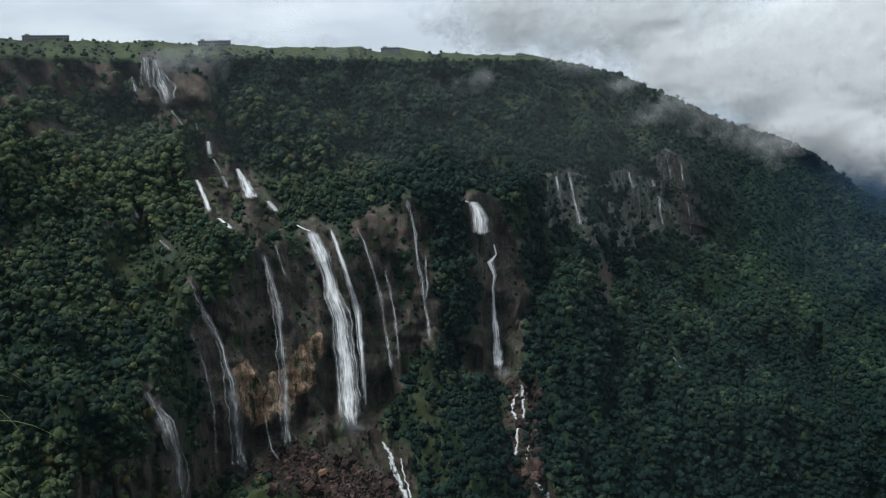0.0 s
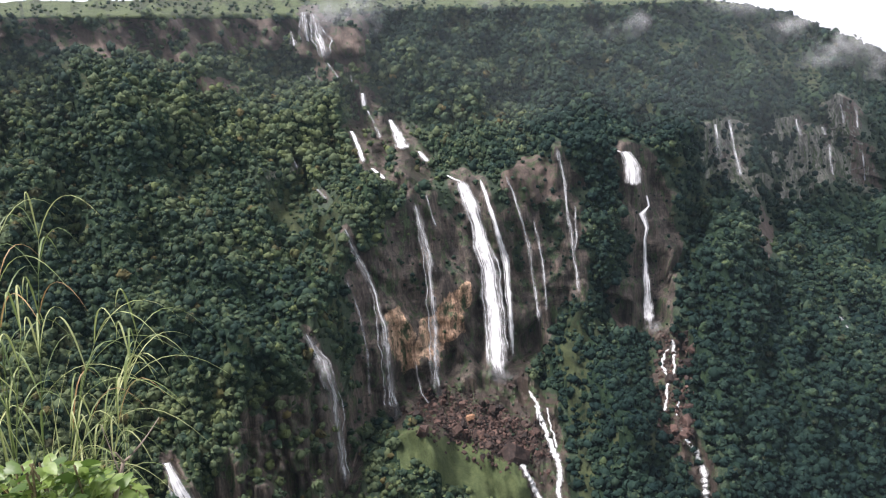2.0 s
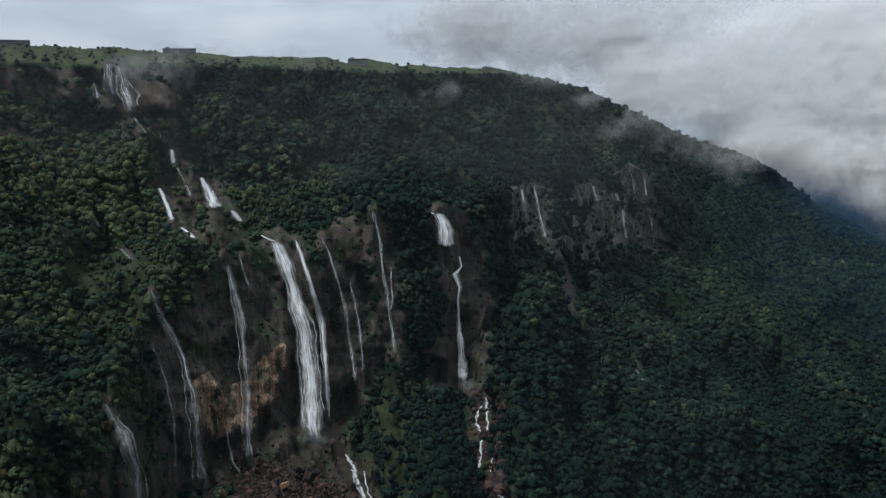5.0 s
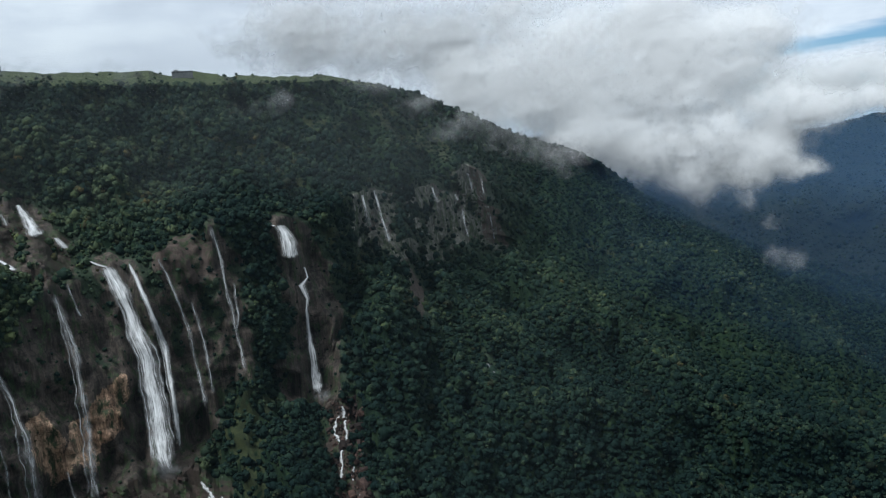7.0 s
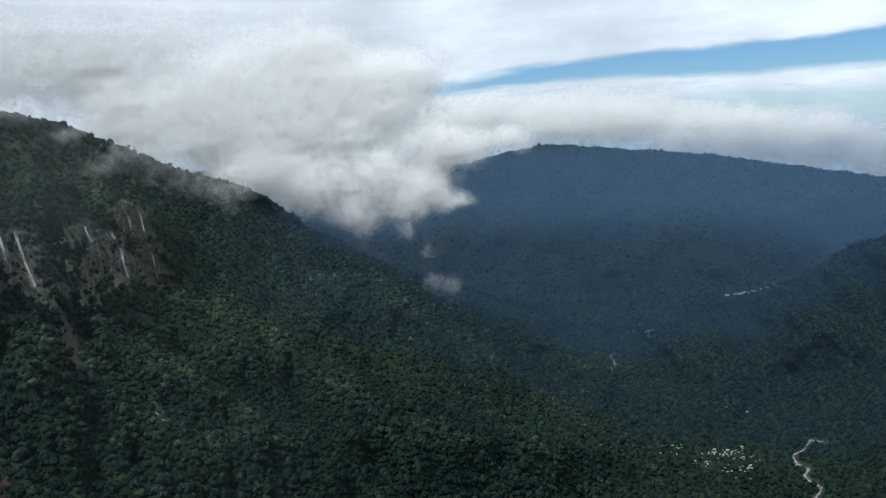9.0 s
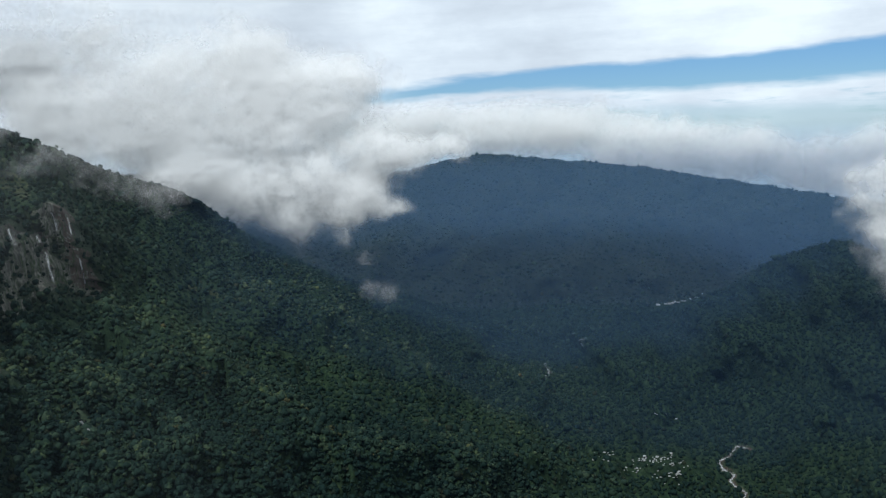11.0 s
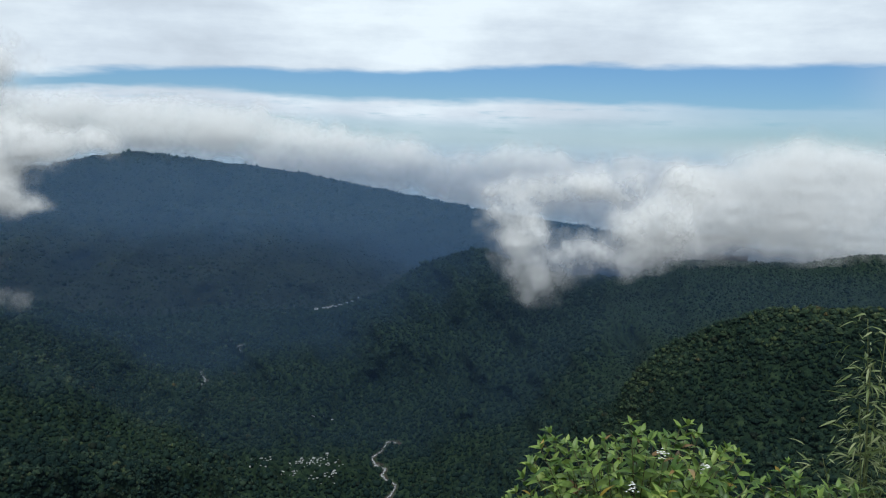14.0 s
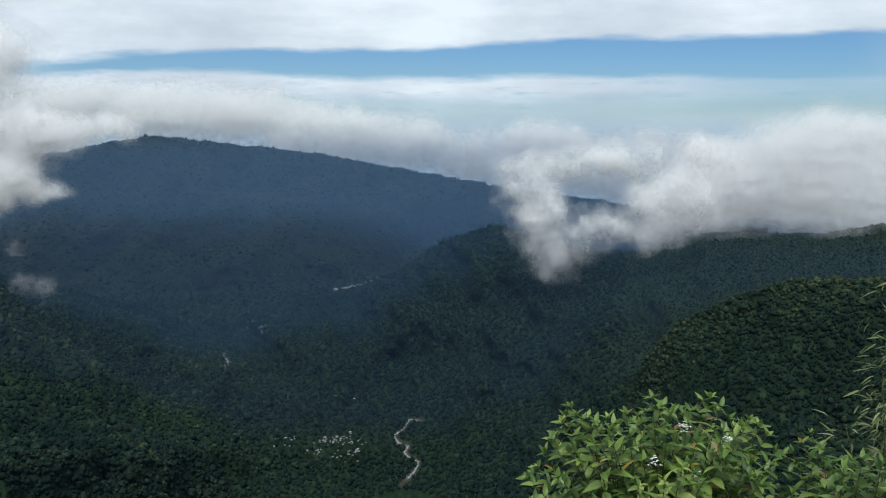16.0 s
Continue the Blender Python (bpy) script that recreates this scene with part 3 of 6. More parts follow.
# open ground on the wooded slopes
COVER[(KK > 4) & (KK < 9.6) & (AA < 8) & (_n1 + 0.4 * _n2 > 0.86)] = 8
COVER[within(OPEN_SCRUB) & (_n2 + 0.6 * _n3 > -0.35)] = 8
for _scar in ([(-3.6, 0.6), (0.2, -0.8), (4.0, -3.6), (3.6, -4.0), (-0.6, -1.6)], [(8.0, 1.6), (12.4, -0.6), (14.4, -2.6), (13.6, -3.0), (9.4, -0.6)], [(22.8, -9.3), (26.4, -10.3), (26.2, -10.7), (23.0, -9.8)]):
    COVER[within(_scar) & (_n2 + _n3 > -0.2)] = 8
# bare rock
COVER[within(LOW_FACE) & (_n2 + 0.8 * _n3 > -0.42)] = 1
COVER[within(MAIN_CLIFF)] = 1
COVER[within(MAIN_CLIFF) & (EE > -15.5) & (_n1 * 0.5 + _n2 + 0.5 * _n3 + 0.05 * (EE + 11) > 0.32 - 0.2 * smoothstep(-8, -5, AA)) & (AA > -17)] = 8
COVER[within(CHIMNEY)] = 1
COVER[(within(PALE_WEST) | within(PALE_EAST)) & (_n2 + 0.7 * _n3 > -0.2)] = 2
COVER[within(RED_EAST) & (_n3 > -0.5)] = 4
COVER[within([(10.4, -9.6), (11.0, -9.6), (11.8, -13.4), (11.0, -13.8)])] = 4
COVER[within([(-6.3, -8.0), (-5.3, -6.7), (-3.1, -6.7), (-2.6, -9.6), (-5.6, -9.6)])] = 4
COVER[within(CASCADE_SHELF) & (_n2 + 0.6 * _n3 > -0.45)] = 1
COVER[within(CASCADE_SHELF) & (_n1 + _n3 > 0.0)] = 5
COVER[within(RIM_CLIFF) & (_n1 * 0.4 + _n2 * 0.5 + 0.4 * _n3 > -0.35 + 0.25 * smoothstep(-22, -30, AA))] = 4
COVER[within([(-26.5, 0.6), (-23.4, 0.2), (-23.2, -0.9), (-26.0, -0.8)]) & (_n3 > -0.3)] = 4
COVER[within([(-23.6, -6.0), (-20.4, -6.0), (-20.6, -6.8), (-23.4, -7.0)]) & (_n3 > -0.2)] = 2
_och = (within(OCHRE_WEST) | within(OCHRE_EAST)) * 1.0
for _ in range(2):
    _och[1:-1, 1:-1] = (_och[:-2, 1:-1] + _och[2:, 1:-1] + _och[1:-1, :-2] + _och[1:-1, 2:] + 2 * _och[1:-1, 1:-1]) / 6
COVER[_och > 0.1] = 1
COVER[(KK > KEY["rim"] - 0.1) & (KK < 11.7) & (AA < 9.5)] = 6
COVER[(KK > KEY["rim"] - 0.1) & (KK < 11.1) & (AA < 9.5) & (_n1 + 0.7 * _n2 + 0.4 * _n3 > 0.30)] = 8
# the gorge floor below the falls
COVER[within(GREEN_CHUTE) & (_n2 + _n3 > -0.5)] = 8
COVER[within(SCREE_FAN)] = 5
COVER[within(STREAM_BED) & (_n2 + _n3 > -0.6)] = 5
COVER[within(GRASS_SPUR) | ((KK > 4.86 + 0.03 * _n2) & (KK < 5.2 + 0.12 * _n2) & (AA > -15.0 + 0.3 * _n2) & (AA < -5.2))] = 6
COVER[(KK < 3)] = 6


# ---- courses of falling and running water: azimuth, height angle, width in thousandths of the distance
COURSES = []


def course(kind, points):
    COURSES.append((kind, points))


course("broad", [(-9.05, -7.88, 15.0), (-8.37, -9.66, 17.0), (-8.05, -10.85, 15.0), (-7.44, -14.18, 19.0), (-7.21, -17.29, 20.4), (-7.18, -20.36, 21.8), (-6.84, -21.71, 16.3)])
course("rill", [(-9.92, -7.44, 3.4), (-9.47, -7.74, 4.8), (-8.94, -7.96, 4.8)])
course("narrow", [(-7.68, -7.88, 4.1), (-6.85, -10.72, 6.1), (-6.20, -13.47, 7.5), (-6.04, -16.57, 6.8), (-6.04, -20.41, 5.4)])
course("thread", [(-5.92, -7.75, 2.7), (-5.23, -9.64, 3.4), (-4.57, -12.38, 4.1), (-4.20, -15.87, 4.8), (-3.91, -18.37, 6.8)])
course("thread", [(-4.11, -10.85, 2.7), (-3.63, -13.58, 4.1), (-3.39, -17.43, 3.4)])
course("tall", [(-2.38, -5.95, 5.4), (-1.89, -8.45, 4.1), (-1.77, -10.56, 3.4), (-1.36, -13.65, 4.8), (-1.05, -16.34, 5.4)])
course("thread", [(-1.25, -10.01, 2.7), (-1.23, -12.12, 3.4), (-1.43, -13.26, 2.7)])
course("block", [(2.09, -6.38, 10.9), (2.38, -6.92, 15.0), (2.66, -7.68, 17.7), (2.72, -8.81, 18.4)])
course("rill", [(1.42, -6.32, 3.4), (1.94, -6.49, 4.1)])
course("plunge", [(3.53, -9.44, 2.7), (3.67, -10.12, 3.4), (3.22, -10.63, 8.8), (3.54, -11.58, 4.8), (3.38, -12.37, 3.4), (3.43, -14.49, 7.4), (3.56, -16.75, 11.5), (3.73, -18.32, 17.0)])
course("veil", [(-12.45, -8.82, 8.2), (-11.91, -11.19, 6.8), (-11.58, -13.16, 8.2), (-11.53, -17.05, 7.5), (-11.68, -22.78, 9.5)])
course("thread", [(-11.46, -8.69, 2.7), (-11.16, -10.07, 2.7), (-10.95, -11.06, 4.1)])
course("bend", [(-17.31, -10.57, 5.4), (-16.52, -12.77, 6.8), (-15.54, -15.19, 5.4), (-15.15, -17.54, 8.2), (-15.08, -21.38, 10.9), (-14.76, -23.85, 10.9)])
course("thread", [(-17.55, -14.04, 2.7), (-16.84, -16.23, 3.4), (-16.49, -18.96, 2.7), (-16.63, -22.56, 2.7)])
course("slide", [(-20.75, -17.36, 5.4), (-19.77, -19.38, 12.2), (-19.21, -21.72, 9.5), (-19.00, -25.47, 9.5), (-18.87, -28.02, 8.2)])
course("low", [(-31.16, -24.18, 8.2), (-30.36, -26.36, 16.3), (-29.85, -28.03, 17.7)])
course("trickle", [(-13.11, -20.01, 2.7), (-12.87, -22.13, 3.4), (-12.24, -23.04, 4.1)])
course("rim", [(-18.70, 3.89, 7.4), (-18.61, 1.80, 9.0)])
course("rim", [(-18.16, 3.75, 8.8), (-17.74, 1.93, 11.5), (-17.52, 0.63, 6.8)])
course("rim", [(-19.62, 2.76, 2.7), (-19.47, 1.67, 4.8)])
course("step", [(-15.31, -1.55, 5.4), (-15.25, -2.57, 6.8)])
course("step", [(-13.60, -3.44, 5.4), (-13.13, -4.34, 10.9), (-12.80, -5.63, 16.3)])
course("step", [(-11.75, -5.70, 5.4), (-11.22, -6.47, 8.8)])
course("step", [(-16.25, -4.01, 4.1), (-15.86, -5.30, 6.8), (-15.53, -6.35, 5.4)])
course("step", [(-15.09, -6.62, 4.8), (-14.22, -7.45, 9.5)])
course("thread", [(-14.59, -3.86, 2.7), (-14.35, -4.72, 3.4)])
course("thread", [(-17.46, 0.56, 3.4), (-17.03, -0.06, 2.7), (-16.78, -0.55, 2.7)])
course("thread", [(-16.00, -0.35, 2.7), (-15.90, -0.87, 3.4)])
course("thread", [(-18.84, -0.16, 2.0), (-18.55, -0.70, 2.7)])
course("thread", [(-15.07, -2.73, 2.7), (-14.84, -3.20, 2.7), (-14.62, -3.75, 2.7)])
course("thread", [(-20.46, -5.43, 3.4), (-20.10, -6.37, 3.4)])
course("thread", [(-18.90, -7.74, 4.1), (-18.32, -8.55, 4.1)])
course("slender", [(7.90, -4.92, 5.4), (8.27, -7.29, 6.1)])
course("slender", [(8.76, -4.66, 3.4), (9.13, -6.41, 4.1), (9.57, -8.60, 6.1)])
course("slender", [(12.80, -4.75, 4.8), (13.00, -5.98, 6.1)])
course("slender", [(14.28, -5.32, 4.8), (14.45, -5.84, 3.4)])
course("slender", [(14.69, -6.37, 3.4), (15.02, -8.46, 5.4)])
course("slender", [(15.25, -3.97, 2.7), (15.54, -5.25, 4.1)])
course("slender", [(16.61, -6.92, 2.7), (16.84, -8.81, 4.8)])
course("slender", [(16.13, -4.34, 2.0), (16.30, -5.54, 2.7)])
course("slender", [(15.72, -17.04, 2.7), (16.45, -17.96, 5.4)])
course("stream", [(-5.03, -22.33, 4.1), (-4.46, -23.28, 5.4), (-3.92, -24.96, 6.8), (-3.36, -26.43, 9.5), (-2.98, -27.23, 9.5), (-3.10, -30.01, 7.5)])
course("stream", [(-4.66, -23.16, 2.7), (-4.31, -24.58, 3.4), (-3.80, -25.15, 4.1)])
course("stream", [(-3.73, -23.48, 2.7), (-3.50, -24.78, 2.7), (-3.07, -26.32, 4.1)])
course("stream", [(-6.58, -26.55, 3.4), (-5.70, -27.30, 6.1), (-4.93, -28.58, 8.2), (-4.28, -30.01, 8.2)])
course("stream", [(-6.07, -26.39, 2.7), (-5.56, -27.13, 2.7), (-5.20, -28.22, 3.4)])
course("stream", [(5.18, -18.97, 5.4), (5.29, -20.07, 4.1), (5.28, -21.36, 4.1)])
course("stream", [(5.02, -19.53, 3.4), (4.40, -20.46, 4.1), (4.82, -21.56, 4.8), (4.69, -23.93, 4.8)])
course("stream", [(5.58, -22.92, 3.4), (5.35, -24.01, 2.7)])
course("stream", [(5.65, -24.61, 4.1), (6.12, -25.48, 5.4), (6.81, -26.14, 6.1), (7.32, -27.34, 9.5), (7.60, -29.55, 9.5)])
course("river", [(61.06, -20.76, 6.1), (60.13, -20.69, 5.4), (59.59, -21.38, 5.4), (58.99, -21.74, 6.8), (59.33, -22.25, 9.5), (60.01, -22.44, 9.5), (59.70, -22.87, 8.2), (60.19, -23.23, 6.1), (60.84, -23.45, 5.4), (60.42, -24.09, 8.2), (59.39, -25.03, 9.5)])
course("river", [(59.00, -20.06, 2.7), (59.32, -20.21, 2.7)])
course("river", [(49.90, -14.72, 3.4), (49.65, -14.27, 4.1), (50.01, -14.13, 2.0)])
course("river", [(49.21, -13.77, 2.0), (49.32, -14.00, 2.0)])
course("river", [(47.52, -15.64, 2.0), (47.20, -15.88, 2.7), (47.52, -16.40, 5.4), (47.08, -16.92, 3.4)])
for _kind, _pts in COURSES:
    for (_a0, _e0, _w0), (_a1, _e1, _w1) in zip(_pts[:-1], _pts[1:]):
        _dx, _dy = _a1 - _a0, _e1 - _e0
        _t = np.clip(((AA - _a0) * _dx + (EE - _e0) * _dy) / (_dx * _dx + _dy * _dy), 0, 1)
        _gap = np.hypot(AA - _a0 - _t * _dx, EE - _e0 - _t * _dy)
        _bed = _gap < (np.degrees((_w0 + _w1) * 0.00016) + 0.03 if _kind == "river" else np.degrees((_w0 + _w1) * 0.00045) + 0.05 + 0.08 * _n3)
        COVER[_bed & (KK > 4) & (KK < 11.6) & np.isin(COVER, (0, 8, 6))] = 5 if _kind in ("stream", "river") else 1
# the clearings of the spur hamlet and the riverside village
_hamlet = ((AA - 56.3) / 2.2) ** 2 + ((EE + 11.7 - 0.2 * (AA - 56.3)) / 0.28) ** 2 < 1 + 0.4 * _n2
_village = ((AA - 54.2) / 3.6) ** 2 + ((EE + 22.3) / 0.8) ** 2 < 1 + 0.5 * _n2
COVERS = [SHADED_UNDERGROWTH, ROCK, PALE_ROCK, PALE_ROCK, RED_ROCK, SCREE, GRASS, FAR_FOREST, SHRUBS]


def grid_faces(rows, cols, close):
    i, j = np.meshgrid(np.arange(rows - 1), np.arange(cols if close else cols - 1), indexing="ij")
    j2 = (j + 1) % cols
    return np.stack([i * cols + j, (i + 1) * cols + j, (i + 1) * cols + j2, i * cols + j2], -1).reshape(-1, 4)


def fast_mesh(name, verts, faces, materials, indices=None, smooth=True):
    me = bpy.data.meshes.new(name)
    n, k = faces.shape
    me.vertices.add(len(verts))
    me.vertices.foreach_set("co", np.ascontiguousarray(verts, dtype=np.float32).ravel())
    me.loops.add(n * k)
    me.loops.foreach_set("vertex_index", np.ascontiguousarray(faces, dtype=np.int32).ravel())
    me.polygons.add(n)
    me.polygons.foreach_set("loop_start", np.arange(0, n * k, k, dtype=np.int32))
    me.polygons.foreach_set("use_smooth", np.full(n, smooth))
    for m in materials:
        me.materials.append(m)
    if indices is not None:
        me.polygons.foreach_set("material_index", np.ascontiguousarray(indices, dtype=np.int32))
    me.update(calc_edges=True)
    return me


# rock reaches one cell further in the mesh than it shows, so that its edge can fray
_rocky = np.isin(COVER, (1, 2, 4, 5))
_skin = COVER.copy()
for _ in range(2):
    for _dr, _dc in ((0, 1), (0, -1), (1, 0), (-1, 0)):
        _next = np.roll(np.roll(_skin, _dr, 0), _dc, 1)
        _skin = np.where(np.isin(_skin, (0, 8)) & np.isin(_next, (1, 2, 4, 5)) & (AA < 40) & (KK > 4.2) & (KK < 11.6), _next, _skin)
_bare = _rocky * 1.0
for _ in range(2):
    _bare[1:-1] = (_bare[:-2] + 2 * _bare[1:-1] + _bare[2:]) / 4
    _bare = (np.roll(_bare, 1, 1) + 2 * _bare + np.roll(_bare, -1, 1)) / 4
_verts = np.stack([GX, GY, GZ], -1).reshape(-1, 3)
_faces = grid_faces(len(K), len(AZ), True)[:, ::-1]
_verts = np.vstack([_verts, [[0, 0, -1.65]]])
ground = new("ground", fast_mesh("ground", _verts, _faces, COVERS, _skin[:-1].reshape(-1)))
_flat = np.ones(len(ground.data.polygons), dtype=bool)
_flat[_skin[:-1].reshape(-1) == 5] = False
ground.data.polygons.foreach_set("use_smooth", _flat)
ground.data.attributes.new("ochre", "FLOAT", "POINT").data.foreach_set("value", np.append(_och.reshape(-1), 0).astype(np.float32))
ground.data.attributes.new("bare", "FLOAT", "POINT").data.foreach_set("value", np.append(_bare.reshape(-1), 0).astype(np.float32))
tagged(ground, "steep green gorge of cliffs, forested slopes and a grassy plateau", "ground", kind="structure")
_cap = fast_mesh("ledge_centre", np.vstack([_verts[:len(AZ)], [[0, 0, -1.62]]]), np.array([[j, (j + 1) % len(AZ), len(AZ)] for j in range(len(AZ))]), [GRASS])
tagged(new("viewpoint_ground", _cap), "trodden grass underfoot at the cliff-edge viewpoint", "ground", kind="structure")

# distance of the first ground met in a direction
_running = np.maximum.accumulate(np.where(KK > 3.5, EE, -90), axis=0)


def ground_at(az, el):
    j = int(np.clip(round((az + 64) / 0.2), 0, 840))
    column = _running[:, j]
    i = int(np.searchsorted(column, el))
    i = min(max(i, 1), len(K) - 1)
    e0, e1 = EE[i - 1, j], EE[i, j]
    f = 0 if abs(e1 - e0) < 1e-6 else min(max((el - e0) / (e1 - e0), 0), 1)
    return RR[i - 1, j] * (1 - f) + RR[i, j] * f


def place(az, el, r=None, nearer=0.0):
    r = (ground_at(az, el) if r is None else r) - nearer
    a = radians(az)
    return Vector((r * math.sin(a), r * math.cos(a), r * math.tan(radians(el))))


# ---------------------------------------------------------------- forest canopy
def icosahedron():
    p = (1 + 5 ** 0.5) / 2
    v = np.array([(-1, p, 0), (1, p, 0), (-1, -p, 0), (1, -p, 0), (0, -1, p), (0, 1, p), (0, -1, -p), (0, 1, -p), (p, 0, -1), (p, 0, 1), (-p, 0, -1), (-p, 0, 1)], float)
    f = np.array([(0, 11, 5), (0, 5, 1), (0, 1, 7), (0, 7, 10), (0, 10, 11), (1, 5, 9), (5, 11, 4), (11, 10, 2), (10, 7, 6), (7, 1, 8),
                  (3, 9, 4), (3, 4, 2), (3, 2, 6), (3, 6, 8), (3, 8, 9), (4, 9, 5), (2, 4, 11), (6, 2, 10), (8, 6, 7), (9, 8, 1)])
    return v / np.linalg.norm(v[0]), f


ICO_V, ICO_F = icosahedron()


# clumps stand open below, where they sit in the crown
_tip = ICO_V[0]
_x = np.cross(_tip, [0.3, 0.2, 1.0])
_x /= np.linalg.norm(_x)
ICO_V = ICO_V @ np.stack([_x, np.cross(_tip, _x), _tip], 1)
ICO_F = np.array([f for f in ICO_F if ICO_V[f].mean(0)[2] > -0.7])


def clump_variants(count, rng, jitter=0.36):
    out = []
    for _ in range(count):
        t = rng.uniform(0, 2 * math.pi)
        q = np.array([[math.cos(t), -math.sin(t), 0], [math.sin(t), math.cos(t), 0], [0, 0, 1]])
        out.append((ICO_V * (1 + jitter * rng.uniform(-1, 1, (12, 1)))) @ q.T)
    return np.array(out)


def canopy(name, centres, sizes, tufts, rng, label, tone, warm):
    """One joined mesh: to each crown a rounded core and leafy tufts that stand out from it."""
    variants = clump_variants(24, rng)
    n = len(centres)
    squash = rng.uniform(0.8, 1.15, n)
    core = variants[rng.integers(0, 24, n)] * (sizes * 0.82)[:, None, None]
    core[:, :, 2] *= squash[:, None]
    verts, faces = [(core + centres[:, None, :]).reshape(-1, 3)], [(ICO_F[None] + (np.arange(n) * 12)[:, None, None]).reshape(-1, 3)]
    # cores darker, tufts lighter: sunlit tops painted into the crown tone
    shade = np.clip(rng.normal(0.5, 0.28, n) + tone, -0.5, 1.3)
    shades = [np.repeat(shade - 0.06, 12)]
    flush = rng.random(n)
    flush = np.where(flush < 0.965, np.minimum(flush + warm, 0.965), flush)
    flushes = [np.repeat(flush, 12)]
    if tufts:
        m = n * tufts
        out = rng.normal(size=(m, 3))
        out[:, 2] = np.abs(out[:, 2]) * 0.9 - 0.15
        out /= np.linalg.norm(out, axis=1)[:, None]
        side = np.cross(out, rng.normal(size=(m, 3)))
        side /= np.linalg.norm(side, axis=1)[:, None]
        third = np.cross(out, side)
        s = np.repeat(sizes, tufts)
        at = np.repeat(centres, tufts, 0) + out * (s * 0.84)[:, None] * np.stack([np.ones(m), np.ones(m), np.repeat(squash, tufts)], 1)
        wide = s * rng.uniform(0.26, 0.48, m)
        pts = [at + out * (wide * rng.uniform(0.35, 0.8, m))[:, None]]
        for k in range(4):
            a = 2 * math.pi * k / 4 + rng.uniform(-0.45, 0.45, m)
            reach = wide * rng.uniform(0.6, 1.5, m)
            pts.append(at + side * (np.cos(a) * reach)[:, None] + third * (np.sin(a) * reach)[:, None] - out * (wide * rng.uniform(-0.1, 0.35, m))[:, None])
        verts.append(np.stack(pts, 1).reshape(-1, 3))
        fan = np.array([(0, 1 + k, 1 + (k + 1) % 4) for k in range(4)])
        faces.append((fan[None] + (np.arange(m) * 5)[:, None, None] + n * 12).reshape(-1, 3))
        flushes.append(np.repeat(flush, tufts * 5))
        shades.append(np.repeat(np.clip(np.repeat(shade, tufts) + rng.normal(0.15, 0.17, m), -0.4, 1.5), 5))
    me = fast_mesh(name, np.vstack(verts), np.vstack(faces), [CANOPY], smooth=False)
    round_ = np.zeros(len(me.polygons), dtype=bool)
    round_[:n * len(ICO_F)] = True
    me.polygons.foreach_set("use_smooth", round_)
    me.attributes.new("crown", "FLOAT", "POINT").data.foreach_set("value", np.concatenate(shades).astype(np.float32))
    me.attributes.new("flush", "FLOAT", "POINT").data.foreach_set("value", np.concatenate(flushes).astype(np.float32))
    return tagged(new(name, me), label, "forest", kind="stuff")


